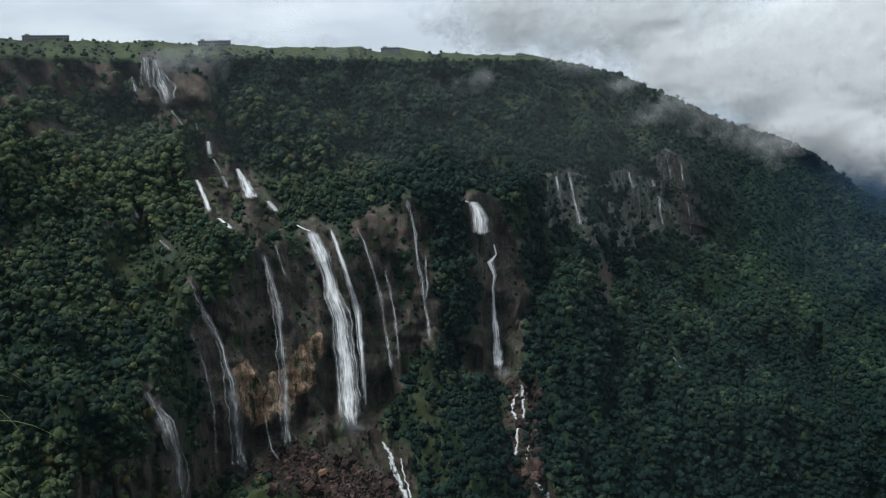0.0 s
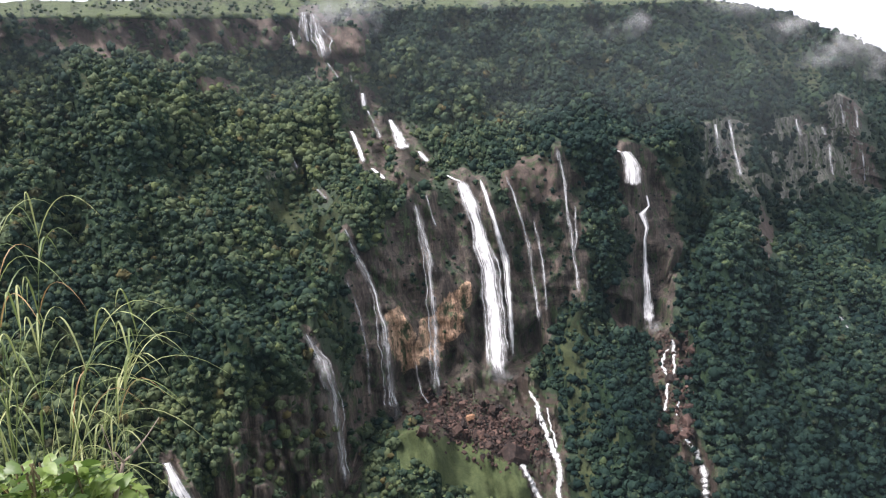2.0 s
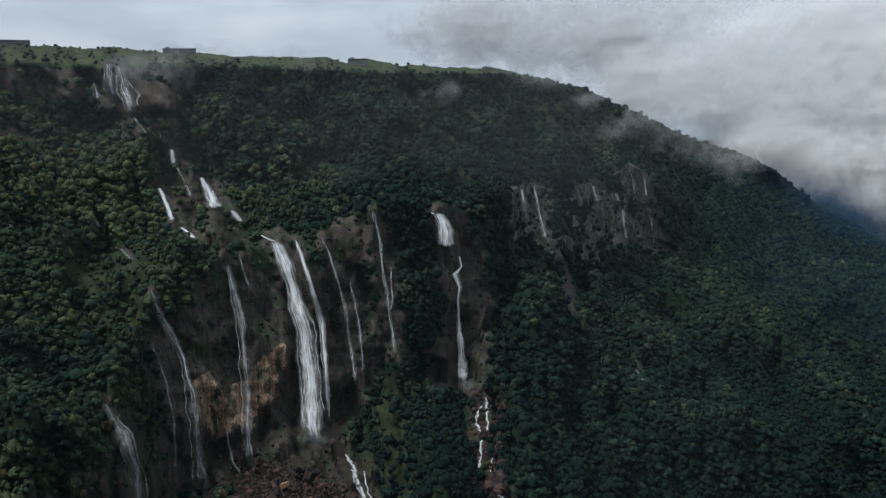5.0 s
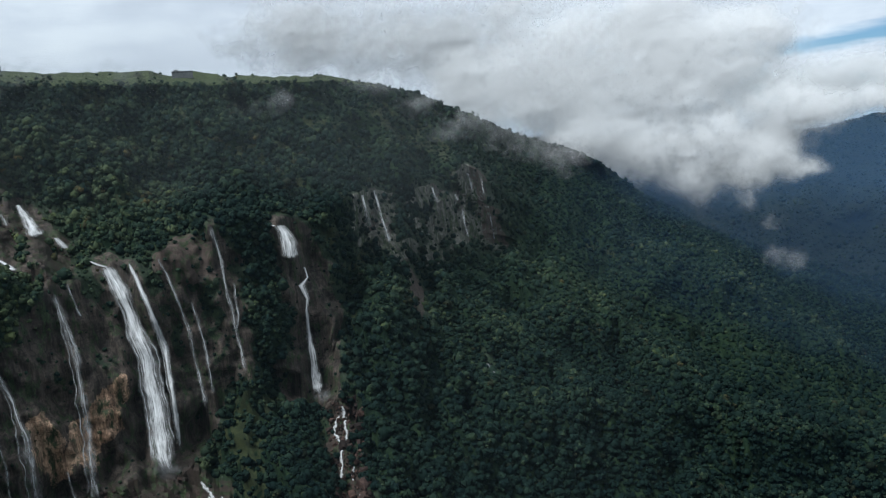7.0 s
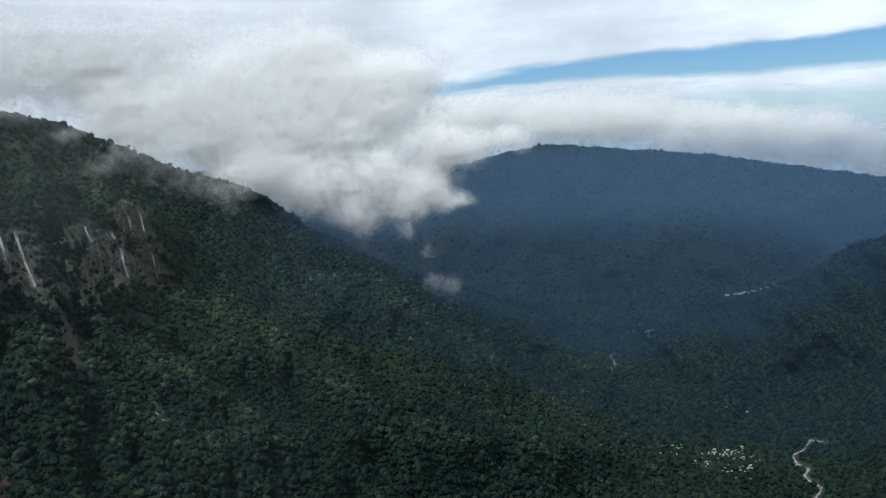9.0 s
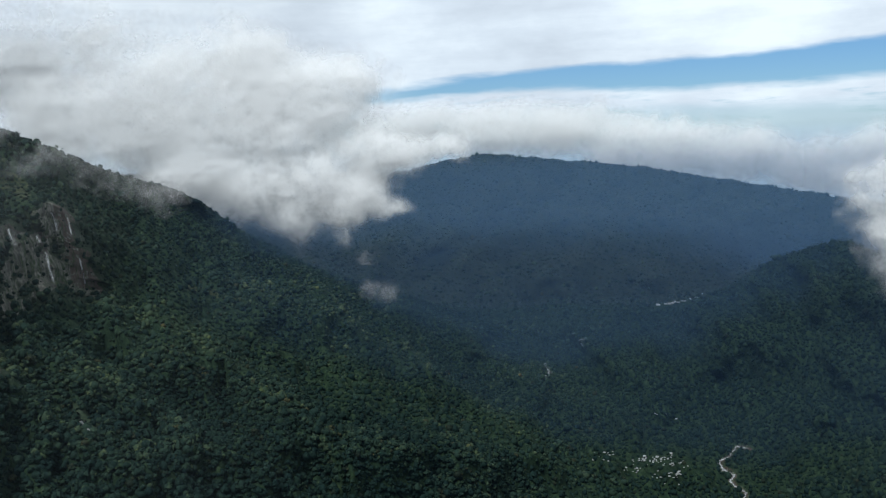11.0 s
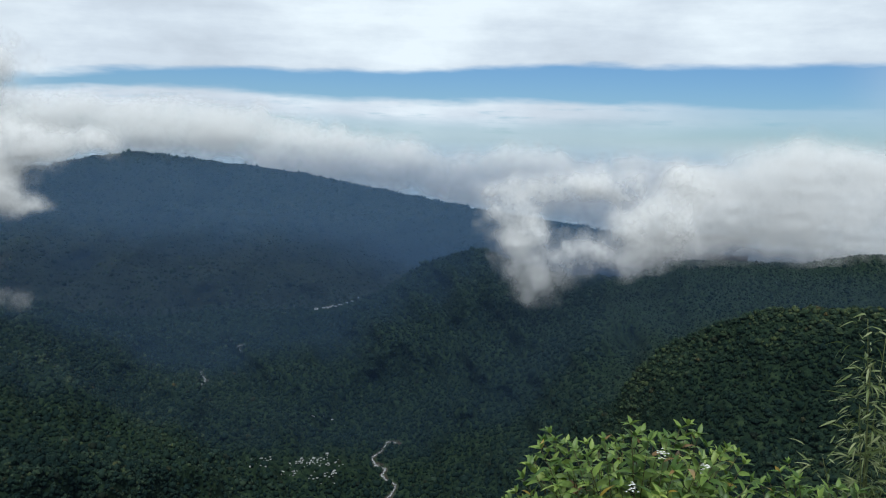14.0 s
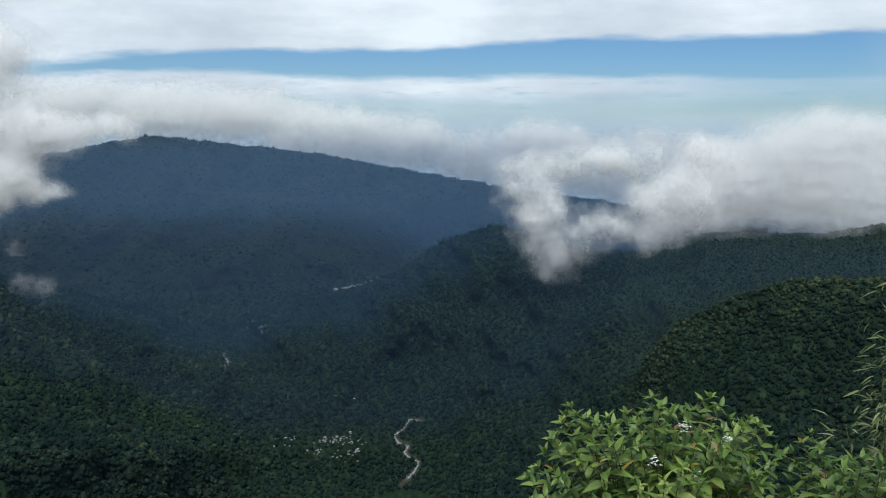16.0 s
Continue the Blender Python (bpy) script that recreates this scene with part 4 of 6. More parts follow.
def scatter_trees():
    rng = np.random.default_rng(3)
    cx = lambda a: (a[:-1, :-1] + a[1:, :-1] + a[:-1, 1:] + a[1:, 1:])[:, :840] / 4
    e, r, k, a = cx(EE), cx(RR), cx(KK), cx(AA)
    de = np.abs(EE[1:, :-1] - EE[:-1, :-1])[:, :840]
    dr = np.abs(RR[1:, :-1] - RR[:-1, :-1])[:, :840]
    seen = (e > _running[:-1, :840] - 0.25) & (k > 4.3) & (k < 14.0) & (e > -31) & (a > -44) & (a < 98)
    cover = COVER[:-1, :840]
    wooded = np.where((cover == 0) | (cover == 7), 1.0, np.where(np.isin(cover, (2, 4)), 0.16, np.where(cover == 1, 0.15, np.where(cover == 3, 0.0, 0.03))))
    wooded = np.where((cover == 6) & (k > 9.9) & (k < 10.15) & (a > -13), 0.25, wooded)
    wooded = np.where((cover == 4) & (k > 8.5) & (a < -12), 0.05, wooded)
    wooded = np.where((cover == 6) & (k > 10.15), 0.22 * (value_noise(a * 1.3, k * 6) > 0.0), wooded)
    wooded = np.where(cover == 5, 0.06, np.where((cover == 6) & (k < 9), 0.03, wooded))
    wooded = np.where((cover == 8) & (k > 9.85), 0.35, wooded)
    wooded = np.where((cover == 8) & (k > 4) & (k < 9.85), np.where((a < -17) & (k > 7), 0.4, np.where((a > -3.6) & (a < 1) & (e < -16.5), 0.25, 0.85)), wooded)
    wooded = np.where(_hamlet[:-1, :840] & (cover == 0), 0.3, wooded)
    wooded = np.where(_village[:-1, :840] & (cover == 0), 0.45, wooded)
    wooded = wooded * (1 - 0.85 * _och[:-1, :840]) * np.where(cover == 1, 1 - 0.7 * _shelf[:-1, :840], 1.0)
    spacing = np.where(a > 75, np.where(r < 1300, 4.4, 7.2), np.where(r < 1300, 6.2, np.where(r < 2500, 8.8, 11.5)))
    tall = r * np.radians(de) + 0.35 * dr
    count = seen * wooded * (r * np.radians(0.2) * tall) / spacing ** 2
    # even but irregular spacing: what a cell lacks for a whole tree goes on to its neighbours
    number = np.zeros(count.shape, int)
    left = count + 0.0
    dice = rng.uniform(0.2, 0.8, count.shape)
    for i in range(count.shape[0]):
        steps = range(840) if i % 2 else range(839, -1, -1)
        d = 1 if i % 2 else -1
        row = left[i].tolist()
        under = left[i + 1].tolist() if i + 1 < count.shape[0] else [0.0] * 840
        for j in steps:
            v = row[j]
            if count[i, j] == 0:
                continue
            q = int(v + dice[i, j]) if v > 0 else 0
            number[i, j] = q
            v -= q
            if 0 <= j + d < 840:
                row[j + d] += v * 0.44
                under[j + d] += v * 0.06
            under[j] += v * 0.31
            if 0 <= j - d < 840:
                under[j - d] += v * 0.19
        if i + 1 < count.shape[0]:
            left[i + 1] = under
    ii, jj = np.nonzero(number)
    ii, jj = np.repeat(ii, number[ii, jj]), np.repeat(jj, number[ii, jj])
    u, w = rng.random(len(ii)), rng.random(len(ii))

    def at(g):
        return (g[ii, jj] * (1 - u) + g[ii + 1, jj] * u) * (1 - w) + (g[ii, jj + 1] * (1 - u) + g[ii + 1, jj + 1] * u) * w

    p = np.stack([at(GX), at(GY), at(GZ)], -1)
    rad = np.hypot(p[:, 0], p[:, 1])
    patch = fbm(p[:, 0] * 0.012, p[:, 1] * 0.012 + p[:, 2] * 0.02, 3)
    size = np.exp(rng.normal(1.24, 0.34, len(p)) + 0.16 * patch)
    low = np.isin(cover[ii, jj], (1, 2, 3, 4, 5, 6, 8))
    size = np.where(np.arctan2(p[:, 0], p[:, 1]) > radians(75), size * 0.52, size)
    size = np.where(low, size * np.where(np.isin(cover[ii, jj], (1, 5, 6)), 0.36, 0.55), size)
    p[:, 2] += size * np.where(rad < 1300, 0.6, 0.35)
    near = (rad < 1300) | ((rad < 1560) & (p[:, 0] < 0.32 * p[:, 1]))
    # random patches, plus shade painted in: darker eastwards, lighter on the west slope
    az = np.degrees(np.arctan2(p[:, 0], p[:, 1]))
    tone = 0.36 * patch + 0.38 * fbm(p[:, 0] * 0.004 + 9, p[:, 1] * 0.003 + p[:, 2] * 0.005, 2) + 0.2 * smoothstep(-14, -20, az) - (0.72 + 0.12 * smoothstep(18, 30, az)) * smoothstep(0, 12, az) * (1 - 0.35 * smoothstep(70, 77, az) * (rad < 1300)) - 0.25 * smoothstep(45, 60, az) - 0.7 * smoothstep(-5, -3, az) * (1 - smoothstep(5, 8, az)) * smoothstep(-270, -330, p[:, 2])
    # crests lightened and gullies darkened to paint relief shading into the crowns
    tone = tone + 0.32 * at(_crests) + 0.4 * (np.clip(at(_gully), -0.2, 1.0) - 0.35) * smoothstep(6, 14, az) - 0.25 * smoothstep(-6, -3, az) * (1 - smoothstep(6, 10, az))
    # brightness also painted in: near hill lighter, closer eastern slopes darker
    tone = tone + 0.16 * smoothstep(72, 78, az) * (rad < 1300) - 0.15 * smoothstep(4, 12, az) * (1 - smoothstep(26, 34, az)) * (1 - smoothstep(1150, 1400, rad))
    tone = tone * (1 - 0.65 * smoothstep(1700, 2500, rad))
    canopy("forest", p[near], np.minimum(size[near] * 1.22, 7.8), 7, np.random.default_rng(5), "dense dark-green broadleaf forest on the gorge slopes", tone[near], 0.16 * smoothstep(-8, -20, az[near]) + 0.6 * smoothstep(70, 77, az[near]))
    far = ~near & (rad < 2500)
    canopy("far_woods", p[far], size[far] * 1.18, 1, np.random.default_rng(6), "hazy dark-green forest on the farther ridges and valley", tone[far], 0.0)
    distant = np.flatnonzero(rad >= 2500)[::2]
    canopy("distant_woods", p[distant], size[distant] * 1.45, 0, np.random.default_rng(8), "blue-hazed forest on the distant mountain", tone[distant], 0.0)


scatter_trees()

# ---------------------------------------------------------------- water
def water_material(name, holes, tint, run=0.05, opacity=1.0):
    m = bpy.data.materials.new(name)
    m.use_nodes = True
    t = m.node_tree
    t.nodes.clear()
    uv = t.nodes.new("ShaderNodeUVMap").outputs[0]
    strands = noise_tex(t, uv, 1.0, 5, 0.7, (0.9 if run < 0.2 else 0.6, run, 1))
    broken = noise_tex(t, uv, 1.0, 4, 0.6, (0.30, 0.06 if run < 0.2 else 0.3, 1))
    attr = t.nodes.new("ShaderNodeAttribute")
    attr.attribute_name = "edge"
    body = math_node(t, "ADD", math_node(t, "MULTIPLY", strands, 0.7), math_node(t, "MULTIPLY", broken, 0.5))
    body = math_node(t, "SUBTRACT", body, math_node(t, "MULTIPLY", attr.outputs["Fac"], 0.50))
    alpha = smooth_range(t, body, holes - 0.24, holes + 0.22, 0.0, opacity)
    b = node(t, "ShaderNodeBsdfDiffuse")
    # spray scatters light from all round: its shading leans to the sky
    geo = t.nodes.new("ShaderNodeNewGeometry")
    up = t.nodes.new("ShaderNodeVectorMath")
    up.operation = "ADD"
    t.links.new(geo.outputs["Normal"], up.inputs[0])
    up.inputs[1].default_value = (0, 0, 0.9)
    unit = t.nodes.new("ShaderNodeVectorMath")
    unit.operation = "NORMALIZE"
    t.links.new(up.outputs[0], unit.inputs[0])
    t.links.new(unit.outputs[0], b.inputs["Normal"])
    t.links.new(ramp(t, body, [(holes - 0.1, tuple(c * 0.5 for c in tint)), (min(holes + 0.34, 1.0), tint)]), b.inputs["Color"])
    tr = t.nodes.new("ShaderNodeBsdfTransparent")
    mx = t.nodes.new("ShaderNodeMixShader")
    t.links.new(alpha, mx.inputs[0])
    t.links.new(tr.outputs[0], mx.inputs[1])
    t.links.new(b.outputs[0], mx.inputs[2])
    out = t.nodes.new("ShaderNodeOutputMaterial")
    t.links.new(mx.outputs[0], out.inputs[0])
    return m


FOAM = water_material("falling_white_water", 0.47, (0.90, 0.91, 0.92), 0.025, 1.0)
RAPID = water_material("stream_rapids", 0.47, (0.86, 0.87, 0.87), 0.20)
SHOAL = water_material("river_shallows", 0.58, (0.78, 0.80, 0.82), 0.35)
VEIL = water_material("thin_veil_of_water", 0.60, (0.86, 0.88, 0.90), 0.025, 0.74)


def water_sheet(name, rows, mat, label, category, group):
    """rows: centre, half-width vector, outward vector, distance along."""
    across = 11
    verts, uvs, edge = [], [], []
    total = rows[-1][3] or 1.0
    mean = sum(r[1].length * 2 for r in rows) / len(rows)
    for c, half, out, far in rows:
        frayed = max(0.0, 1 - min(far / (0.05 * total), (total - far) / (0.09 * total)))
        w = half.length * 2
        for j in range(across):
            u = j / (across - 1) * 2 - 1
            bulge = (1 - u * u) * min(w * 0.22, 3.0) + 0.5 * noise.noise(Vector((u * 3, far * 0.1, c.x * 0.05)))
            verts.append((c + half * u + out * bulge)[:])
            uvs.append(((u * 0.5 + 0.5) * mean, far))
            edge.append(min(abs(u) ** 1.4 + 0.8 * frayed, 1.4))
    me = fast_mesh(name, np.array(verts), grid_faces(len(rows), across, False), [mat])
    layer = me.uv_layers.new(name="UVMap")
    index = np.zeros(len(me.loops), dtype=np.int32)
    me.loops.foreach_get("vertex_index", index)
    layer.data.foreach_set("uv", np.array(uvs, dtype=np.float32)[index].ravel())
    me.attributes.new("edge", "FLOAT", "POINT").data.foreach_set("value", np.array(edge, dtype=np.float32))
    return tagged(new(name, me), label, category, group)


def waterfall(points, label, mat, strands=0):
    """Water from lip to foot, in front of the rock."""
    pts = [(place(a, e, None, 2.5), w * (2.3 if mat is VEIL else 1.6) * ground_at(a, e) / 1000) for a, e, w in points]
    rows, far, last, seed = [], 0.0, pts[0][0], abs(points[0][0]) * 7.3
    for k, ((p, w), (q, v)) in enumerate(zip(pts[:-1], pts[1:])):
        n = max(4, int((q - p).length / 2.5))
        for i in range(n + (k == len(pts) - 2)):
            c, width = p.lerp(q, i / n), w + (v - w) * i / n
            az, el = math.degrees(math.atan2(c.x, c.y)), math.degrees(math.atan2(c.z, math.hypot(c.x, c.y)))
            rock = min(ground_at(az + s, el) for s in (-0.2, 0, 0.2)) - 2.0
            rows.append((az, el, min(rock, math.hypot(c.x, c.y)), width))
    reach = np.array([r[2] for r in rows])
    n = min(9, len(rows) // 2 * 2 - 1)
    padded = np.pad(reach, n // 2, mode="edge")
    low = np.array([padded[i:i + n].min() for i in range(len(rows))])
    low = np.convolve(np.pad(low, n // 2, mode="edge"), np.ones(n) / n, "valid")
    spine, rows = [r[:2] + (d, r[3]) for r, d in zip(rows, low)], []
    for az, el, d, width in spine:
        c = place(az, el, d)
        far += (c - last).length
        last = c
        side, out = Vector((c.y, -c.x, 0)).normalized(), Vector((-c.x, -c.y, 0)).normalized()
        c = c + side * (noise.noise(Vector((far * 0.03, seed, 0))) * width * 0.10 + (0.9 * noise.noise(Vector((far * 0.06, seed, 9.0))) if mat is VEIL else 0.0))
        width *= 1 + (0.5 if mat is VEIL else 0.22) * noise.noise(Vector((far * 0.07, seed, 4.0)))
        rows.append((c, side * width * 0.5, out, far))
    fall = water_sheet("waterfall", rows, mat, label, "waterfall", "waterfalls on the cliffs")
    # loose strands that part from the main water and rejoin it
    for k in range(strands):
        turn = noise.noise(Vector((seed, k * 3.7, 1.0)))
        first = int(len(rows) * (0.06 + 0.16 * k + 0.1 * turn))
        last_row = int(len(rows) * (0.98 - 0.10 * (k % 2)))
        if last_row - first < 8:
            continue
        lean = (0.34 + 0.12 * turn) * (1 if (k + int(seed)) % 2 else -1)
        picked = []
        for i, (c, half, out, along_fall) in enumerate(rows[first:last_row]):
            grow = min(1.0, i / (0.25 * (last_row - first)))
            drift = lean * (0.5 + 0.5 * grow) + 0.07 * noise.noise(Vector((along_fall * 0.03, seed, k * 5.0)))
            picked.append((c + half * 2 * drift + out * 0.5, half * (0.24 + 0.08 * turn), out, along_fall - rows[first][3]))
        strand = water_sheet("strand", picked, VEIL, label, "waterfall", "")
        for key in ("label", "category", "group"):
            if key in strand:
                del strand[key]
        strand.parent = fall
    return fall


def stream(points, label, mat, name="mountain_stream", category="stream", group="streams below the falls"):
    """Running water laid along its bed."""
    line2 = []
    for k, ((a, e, w), (b, f, v)) in enumerate(zip(points[:-1], points[1:])):
        n = max(4, int(math.hypot(b - a, f - e) / 0.06))
        for i in range(n + (k == len(points) - 2)):
            t = i / n
            wob = (0.14 if name == "river" else 0.13) * noise.noise(Vector((a * 9 + t * 3, e * 5 + t * 4, 0.3)))
            line2.append((a + (b - a) * t + wob, e + (f - e) * t, w + (v - w) * t))
    rows, far, last = [], 0.0, None
    for i, (a, e, w) in enumerate(line2):
        p, q = line2[max(i - 1, 0)], line2[min(i + 1, len(line2) - 1)]
        dx, dy = q[0] - p[0], q[1] - p[1]
        size = math.hypot(dx, dy) or 1.0
        w *= 1 + 0.55 * noise.noise(Vector((i * 0.3, points[0][0], 2.0)))
        h = math.degrees(w * (0.00038 if name == "river" else 0.00068))
        nx, ny = dy / size * h, -dx / size * h
        c0, c1 = place(a - nx, e - ny, None, 1.2), place(a + nx, e + ny, None, 1.2)
        c = (c0 + c1) / 2
        far += (c - last).length if last else 0
        last = c
        rows.append((c, (c1 - c0) / 2, Vector((-c.x, -c.y, 600)).normalized() * 0.6, far))
    return water_sheet(name, rows, mat, label, category, group)


FALL_LOOKS = {
    "broad": (FOAM, "broad white waterfall plunging down the dark cliff face"),
    "narrow": (FOAM, "narrow white waterfall streaming beside the broad one"),
    "rill": (FOAM, "short white rill running to the lip of a fall"),
    "thread": (VEIL, "thin pale thread of falling water on brown rock"),
    "tall": (VEIL, "tall thin waterfall threading down the brown cliff"),
    "block": (FOAM, "short blocky white cascade below the forest"),
    "plunge": (FOAM, "free plunging white waterfall in a dark chimney"),
    "veil": (VEIL, "misty veil waterfall drifting past ochre rock"),
    "bend": (VEIL, "bending waterfall that fans out at its foot"),
    "slide": (VEIL, "pale water slide on a wet rock rib"),
    "low": (FOAM, "white cascade breaking out of the lower forest"),
    "trickle": (VEIL, "trickle of water below the overhang"),
    "rim": (VEIL, "grey-white waterfall dropping from the plateau rim"),
    "step": (FOAM, "white cascade stepping over a rock bench"),
    "slender": (VEIL, "slender waterfall on the lichen-grey cliff"),
}
STRANDS = {"broad": 2, "narrow": 1, "veil": 1, "bend": 1, "slide": 2, "low": 2, "rim": 2}
for _kind, _pts in COURSES:
    if _kind == "stream":
        stream(_pts, "white mountain stream foaming down its stony bed", RAPID)
    elif _kind == "river":
        stream(_pts, "pale braided river winding along the valley floor", SHOAL, "river", "river", "river reaches")
    else:
        waterfall(_pts, FALL_LOOKS[_kind][1], FALL_LOOKS[_kind][0], STRANDS.get(_kind, 0))

# ---------------------------------------------------------------- clouds
def cloud_material(name, opacity=0.93, soft=0.55, ragged=1.45, grain=1.0, white=0.86):
    m = bpy.data.materials.new(name)
    m.use_nodes = True
    t = m.node_tree
    t.nodes.clear()
    geo = t.nodes.new("ShaderNodeNewGeometry")
    pos = geo.outputs["Position"]
    attr = t.nodes.new("ShaderNodeAttribute")
    attr.attribute_name = "thickness"
    curl = noise_tex(t, pos, 0.0055 * grain, 5, 0.5)
    wisp = noise_tex(t, pos, 0.022 * grain, 6, 0.6)
    d = math_node(t, "ADD", attr.outputs["Fac"], math_node(t, "MULTIPLY", math_node(t, "SUBTRACT", curl, 0.5), ragged))
    d = math_node(t, "ADD", d, math_node(t, "MULTIPLY", math_node(t, "SUBTRACT", wisp, 0.5), 0.6 * ragged))
    alpha = smooth_range(t, d, 0.5 - soft, 0.5 + soft, 0.0, opacity)
    bn = node(t, "ShaderNodeBump", Strength=0.35, Distance=22.0)
    t.links.new(noise_tex(t, pos, 0.010 * grain, 7, 0.58), bn.inputs["Height"])
    # vapour scatters light from all round: its shading leans to the sky
    up = t.nodes.new("ShaderNodeVectorMath")
    up.operation = "ADD"
    t.links.new(bn.outputs[0], up.inputs[0])
    up.inputs[1].default_value = (0, 0, 2.2)
    unit = t.nodes.new("ShaderNodeVectorMath")
    unit.operation = "NORMALIZE"
    t.links.new(up.outputs[0], unit.inputs[0])
    diff = node(t, "ShaderNodeBsdfDiffuse", Color=(white * 0.98, white * 0.99, white, 1))
    trans = node(t, "ShaderNodeBsdfTranslucent", Color=(white * 0.98, white * 0.99, white, 1))
    for n in (diff, trans):
        t.links.new(unit.outputs[0], n.inputs["Normal"])
    body = node(t, "ShaderNodeMixShader", Fac=0.1)
    t.links.new(diff.outputs[0], body.inputs[1])
    t.links.new(trans.outputs[0], body.inputs[2])
    mx = t.nodes.new("ShaderNodeMixShader")
    t.links.new(alpha, mx.inputs[0])
    t.links.new(t.nodes.new("ShaderNodeBsdfTransparent").outputs[0], mx.inputs[1])
    t.links.new(body.outputs[0], mx.inputs[2])
    t.links.new(mx.outputs[0], t.nodes.new("ShaderNodeOutputMaterial").inputs[0])
    return m


CLOUD = cloud_material("cloud_vapour", 0.82, 0.74, 1.9, 1.0, 0.94)
FAR_CLOUD = cloud_material("far_cloud_vapour", 0.7, 0.8, 1.6, 0.6, 0.84)
SADDLE_CLOUD = cloud_material("saddle_cloud_vapour", 0.92, 0.74, 1.65, 1.15, 0.88)
WISP = cloud_material("thin_mist", 0.42, 0.95, 2.4, 3.0)
SPRAY = cloud_material("waterfall_spray", 0.28, 0.55, 1.6, 8.0)


def cloud(lobes, distance, label, name="cloud", mat=CLOUD, step=0.14, relief=0.22, seed=1):
    """A bank of vapour: lobes (azimuth, height angle, half width, half height), each with smaller billows round it that swell towards the viewer."""
    rng = np.random.default_rng(seed)
    puffs = [l if len(l) == 5 else (*l, 1.0) for l in lobes]
    for la, le, wa, we, weight in list(puffs):
        for _ in range(26 if mat in (CLOUD, FAR_CLOUD) else 5):
            t, q = rng.uniform(0, 2 * math.pi), rng.uniform(0.25, 1.02)
            s = rng.uniform(0.22, 0.5) * min(wa, we * 1.5)
            puffs.append((la + math.cos(t) * q * wa, le + math.sin(t) * q * we, s, s * rng.uniform(0.65, 0.9), weight * rng.uniform(0.6, 0.95)))
    a0 = min(l[0] - 2.1 * l[2] for l in puffs)
    a1 = max(l[0] + 2.1 * l[2] for l in puffs)
    e0 = min(l[1] - 2.1 * l[3] for l in puffs)
    e1 = max(l[1] + 2.1 * l[3] for l in puffs)
    a, e = np.meshgrid(np.arange(a0, a1, step), np.arange(e0, e1, step * 0.8), indexing="ij")
    wa_, we_ = a + 0.4 * fbm(a * 0.8, e * 0.9, 4), e + 0.32 * fbm(a * 0.8 + 50, e * 0.9 + 7, 3)
    d, swell = np.zeros(a.shape), np.zeros(a.shape)
    for la, le, wa, we, f in puffs:
        q = ((wa_ - la) / wa) ** 2 + ((we_ - le) / we) ** 2
        d = 1 - (1 - d) * (1 - f * np.clip(1.15 * np.exp(-0.9 * q), 0, 1) * 0.97)
        swell = np.maximum(swell, min(wa, we, 1.6) * smoothstep(0, 1, 1 - q / 2.2) * (0.6 + 0.4 * f))
    body = 1.45 if mat in (CLOUD, FAR_CLOUD) else 0.9
    # soft fringes
    for axis in (0, 1) * 2:
        n = 7 if axis else 5
        pad = [(n // 2, n // 2) if k == axis else (0, 0) for k in (0, 1)]
        wide = np.pad(d, pad, mode="edge")
        d = sum(np.take(wide, np.arange(k, k + d.shape[axis]), axis=axis) for k in range(n)) / n
    # nothing hangs outside the lobes
    d = body * d - 0.42 - 1.3 * (1 - smoothstep(0.0, 0.14, d))
    for axis in (0, 1) * 2:
        n = 9
        wide = np.pad(swell, [(n // 2, n // 2) if k == axis else (0, 0) for k in (0, 1)], mode="edge")
        swell = sum(np.take(wide, np.arange(k, k + swell.shape[axis]), axis=axis) for k in range(n)) / n
    billow = 0.5 - np.abs(fbm(a * 0.7 + seed, e * 0.9, 3, 0.45))
    r = distance * (1 - relief * np.radians(swell) - 0.0005 * billow * np.clip(swell, 0.1, 1.0))
    ar = np.radians(a)
    verts = np.stack([r * np.sin(ar), r * np.cos(ar), r * np.tan(np.radians(e))], -1).reshape(-1, 3)
    me = fast_mesh(name, verts, grid_faces(*a.shape, False), [mat])
    me.attributes.new("thickness", "FLOAT", "POINT").data.foreach_set("value", d.ravel().astype(np.float32))
    return tagged(new(name, me), label, "cloud")


def cloud_bank(lobes, distance, label, shells=1, mat=CLOUD):
    """Thin shells of vapour, one behind the other, that move as one cloud."""
    whole = new("cloud")
    for k in range(shells):
        shell = cloud(lobes, distance * (1 + 0.022 * k), label, "vapour", mat, (0.12 if distance < 2000 else 0.16) + 0.05 * k, 0.3, 5 + k)
        for key in ("label", "category"):
            del shell[key]
        shell.parent = whole
    return tagged(whole, label, "cloud")


cloud_bank([(10, 6.0, 10, 2.6, 0.5), (20, 1.4, 6, 2.8, 0.75), (27, 2.0, 6, 3.6, 0.85), (33, 3.4, 3.4, 1.5, 0.8), (24.5, -2.2, 2.6, 1.8, 0.9), (28.0, -3.4, 2.0, 1.8), (30.2, -5.4, 1.2, 1.4), (31.4, -3.4, 1.9, 2.0),
            (33.4, -5.0, 1.1, 1.0), (35.0, -3.8, 1.2, 1.2), (36.8, -4.8, 0.8, 0.45), (38.1, -4.9, 0.45, 0.3, 0.85), (36.0, -1.4, 2.2, 1.3), (39.6, -1.1, 2.6, 0.8, 0.9), (33.9, -6.9, 0.35, 0.3, 0.8)],
           2420, "billowing grey-white cloud bank resting on the mountain ridge", 2)
_rng = np.random.default_rng(12)
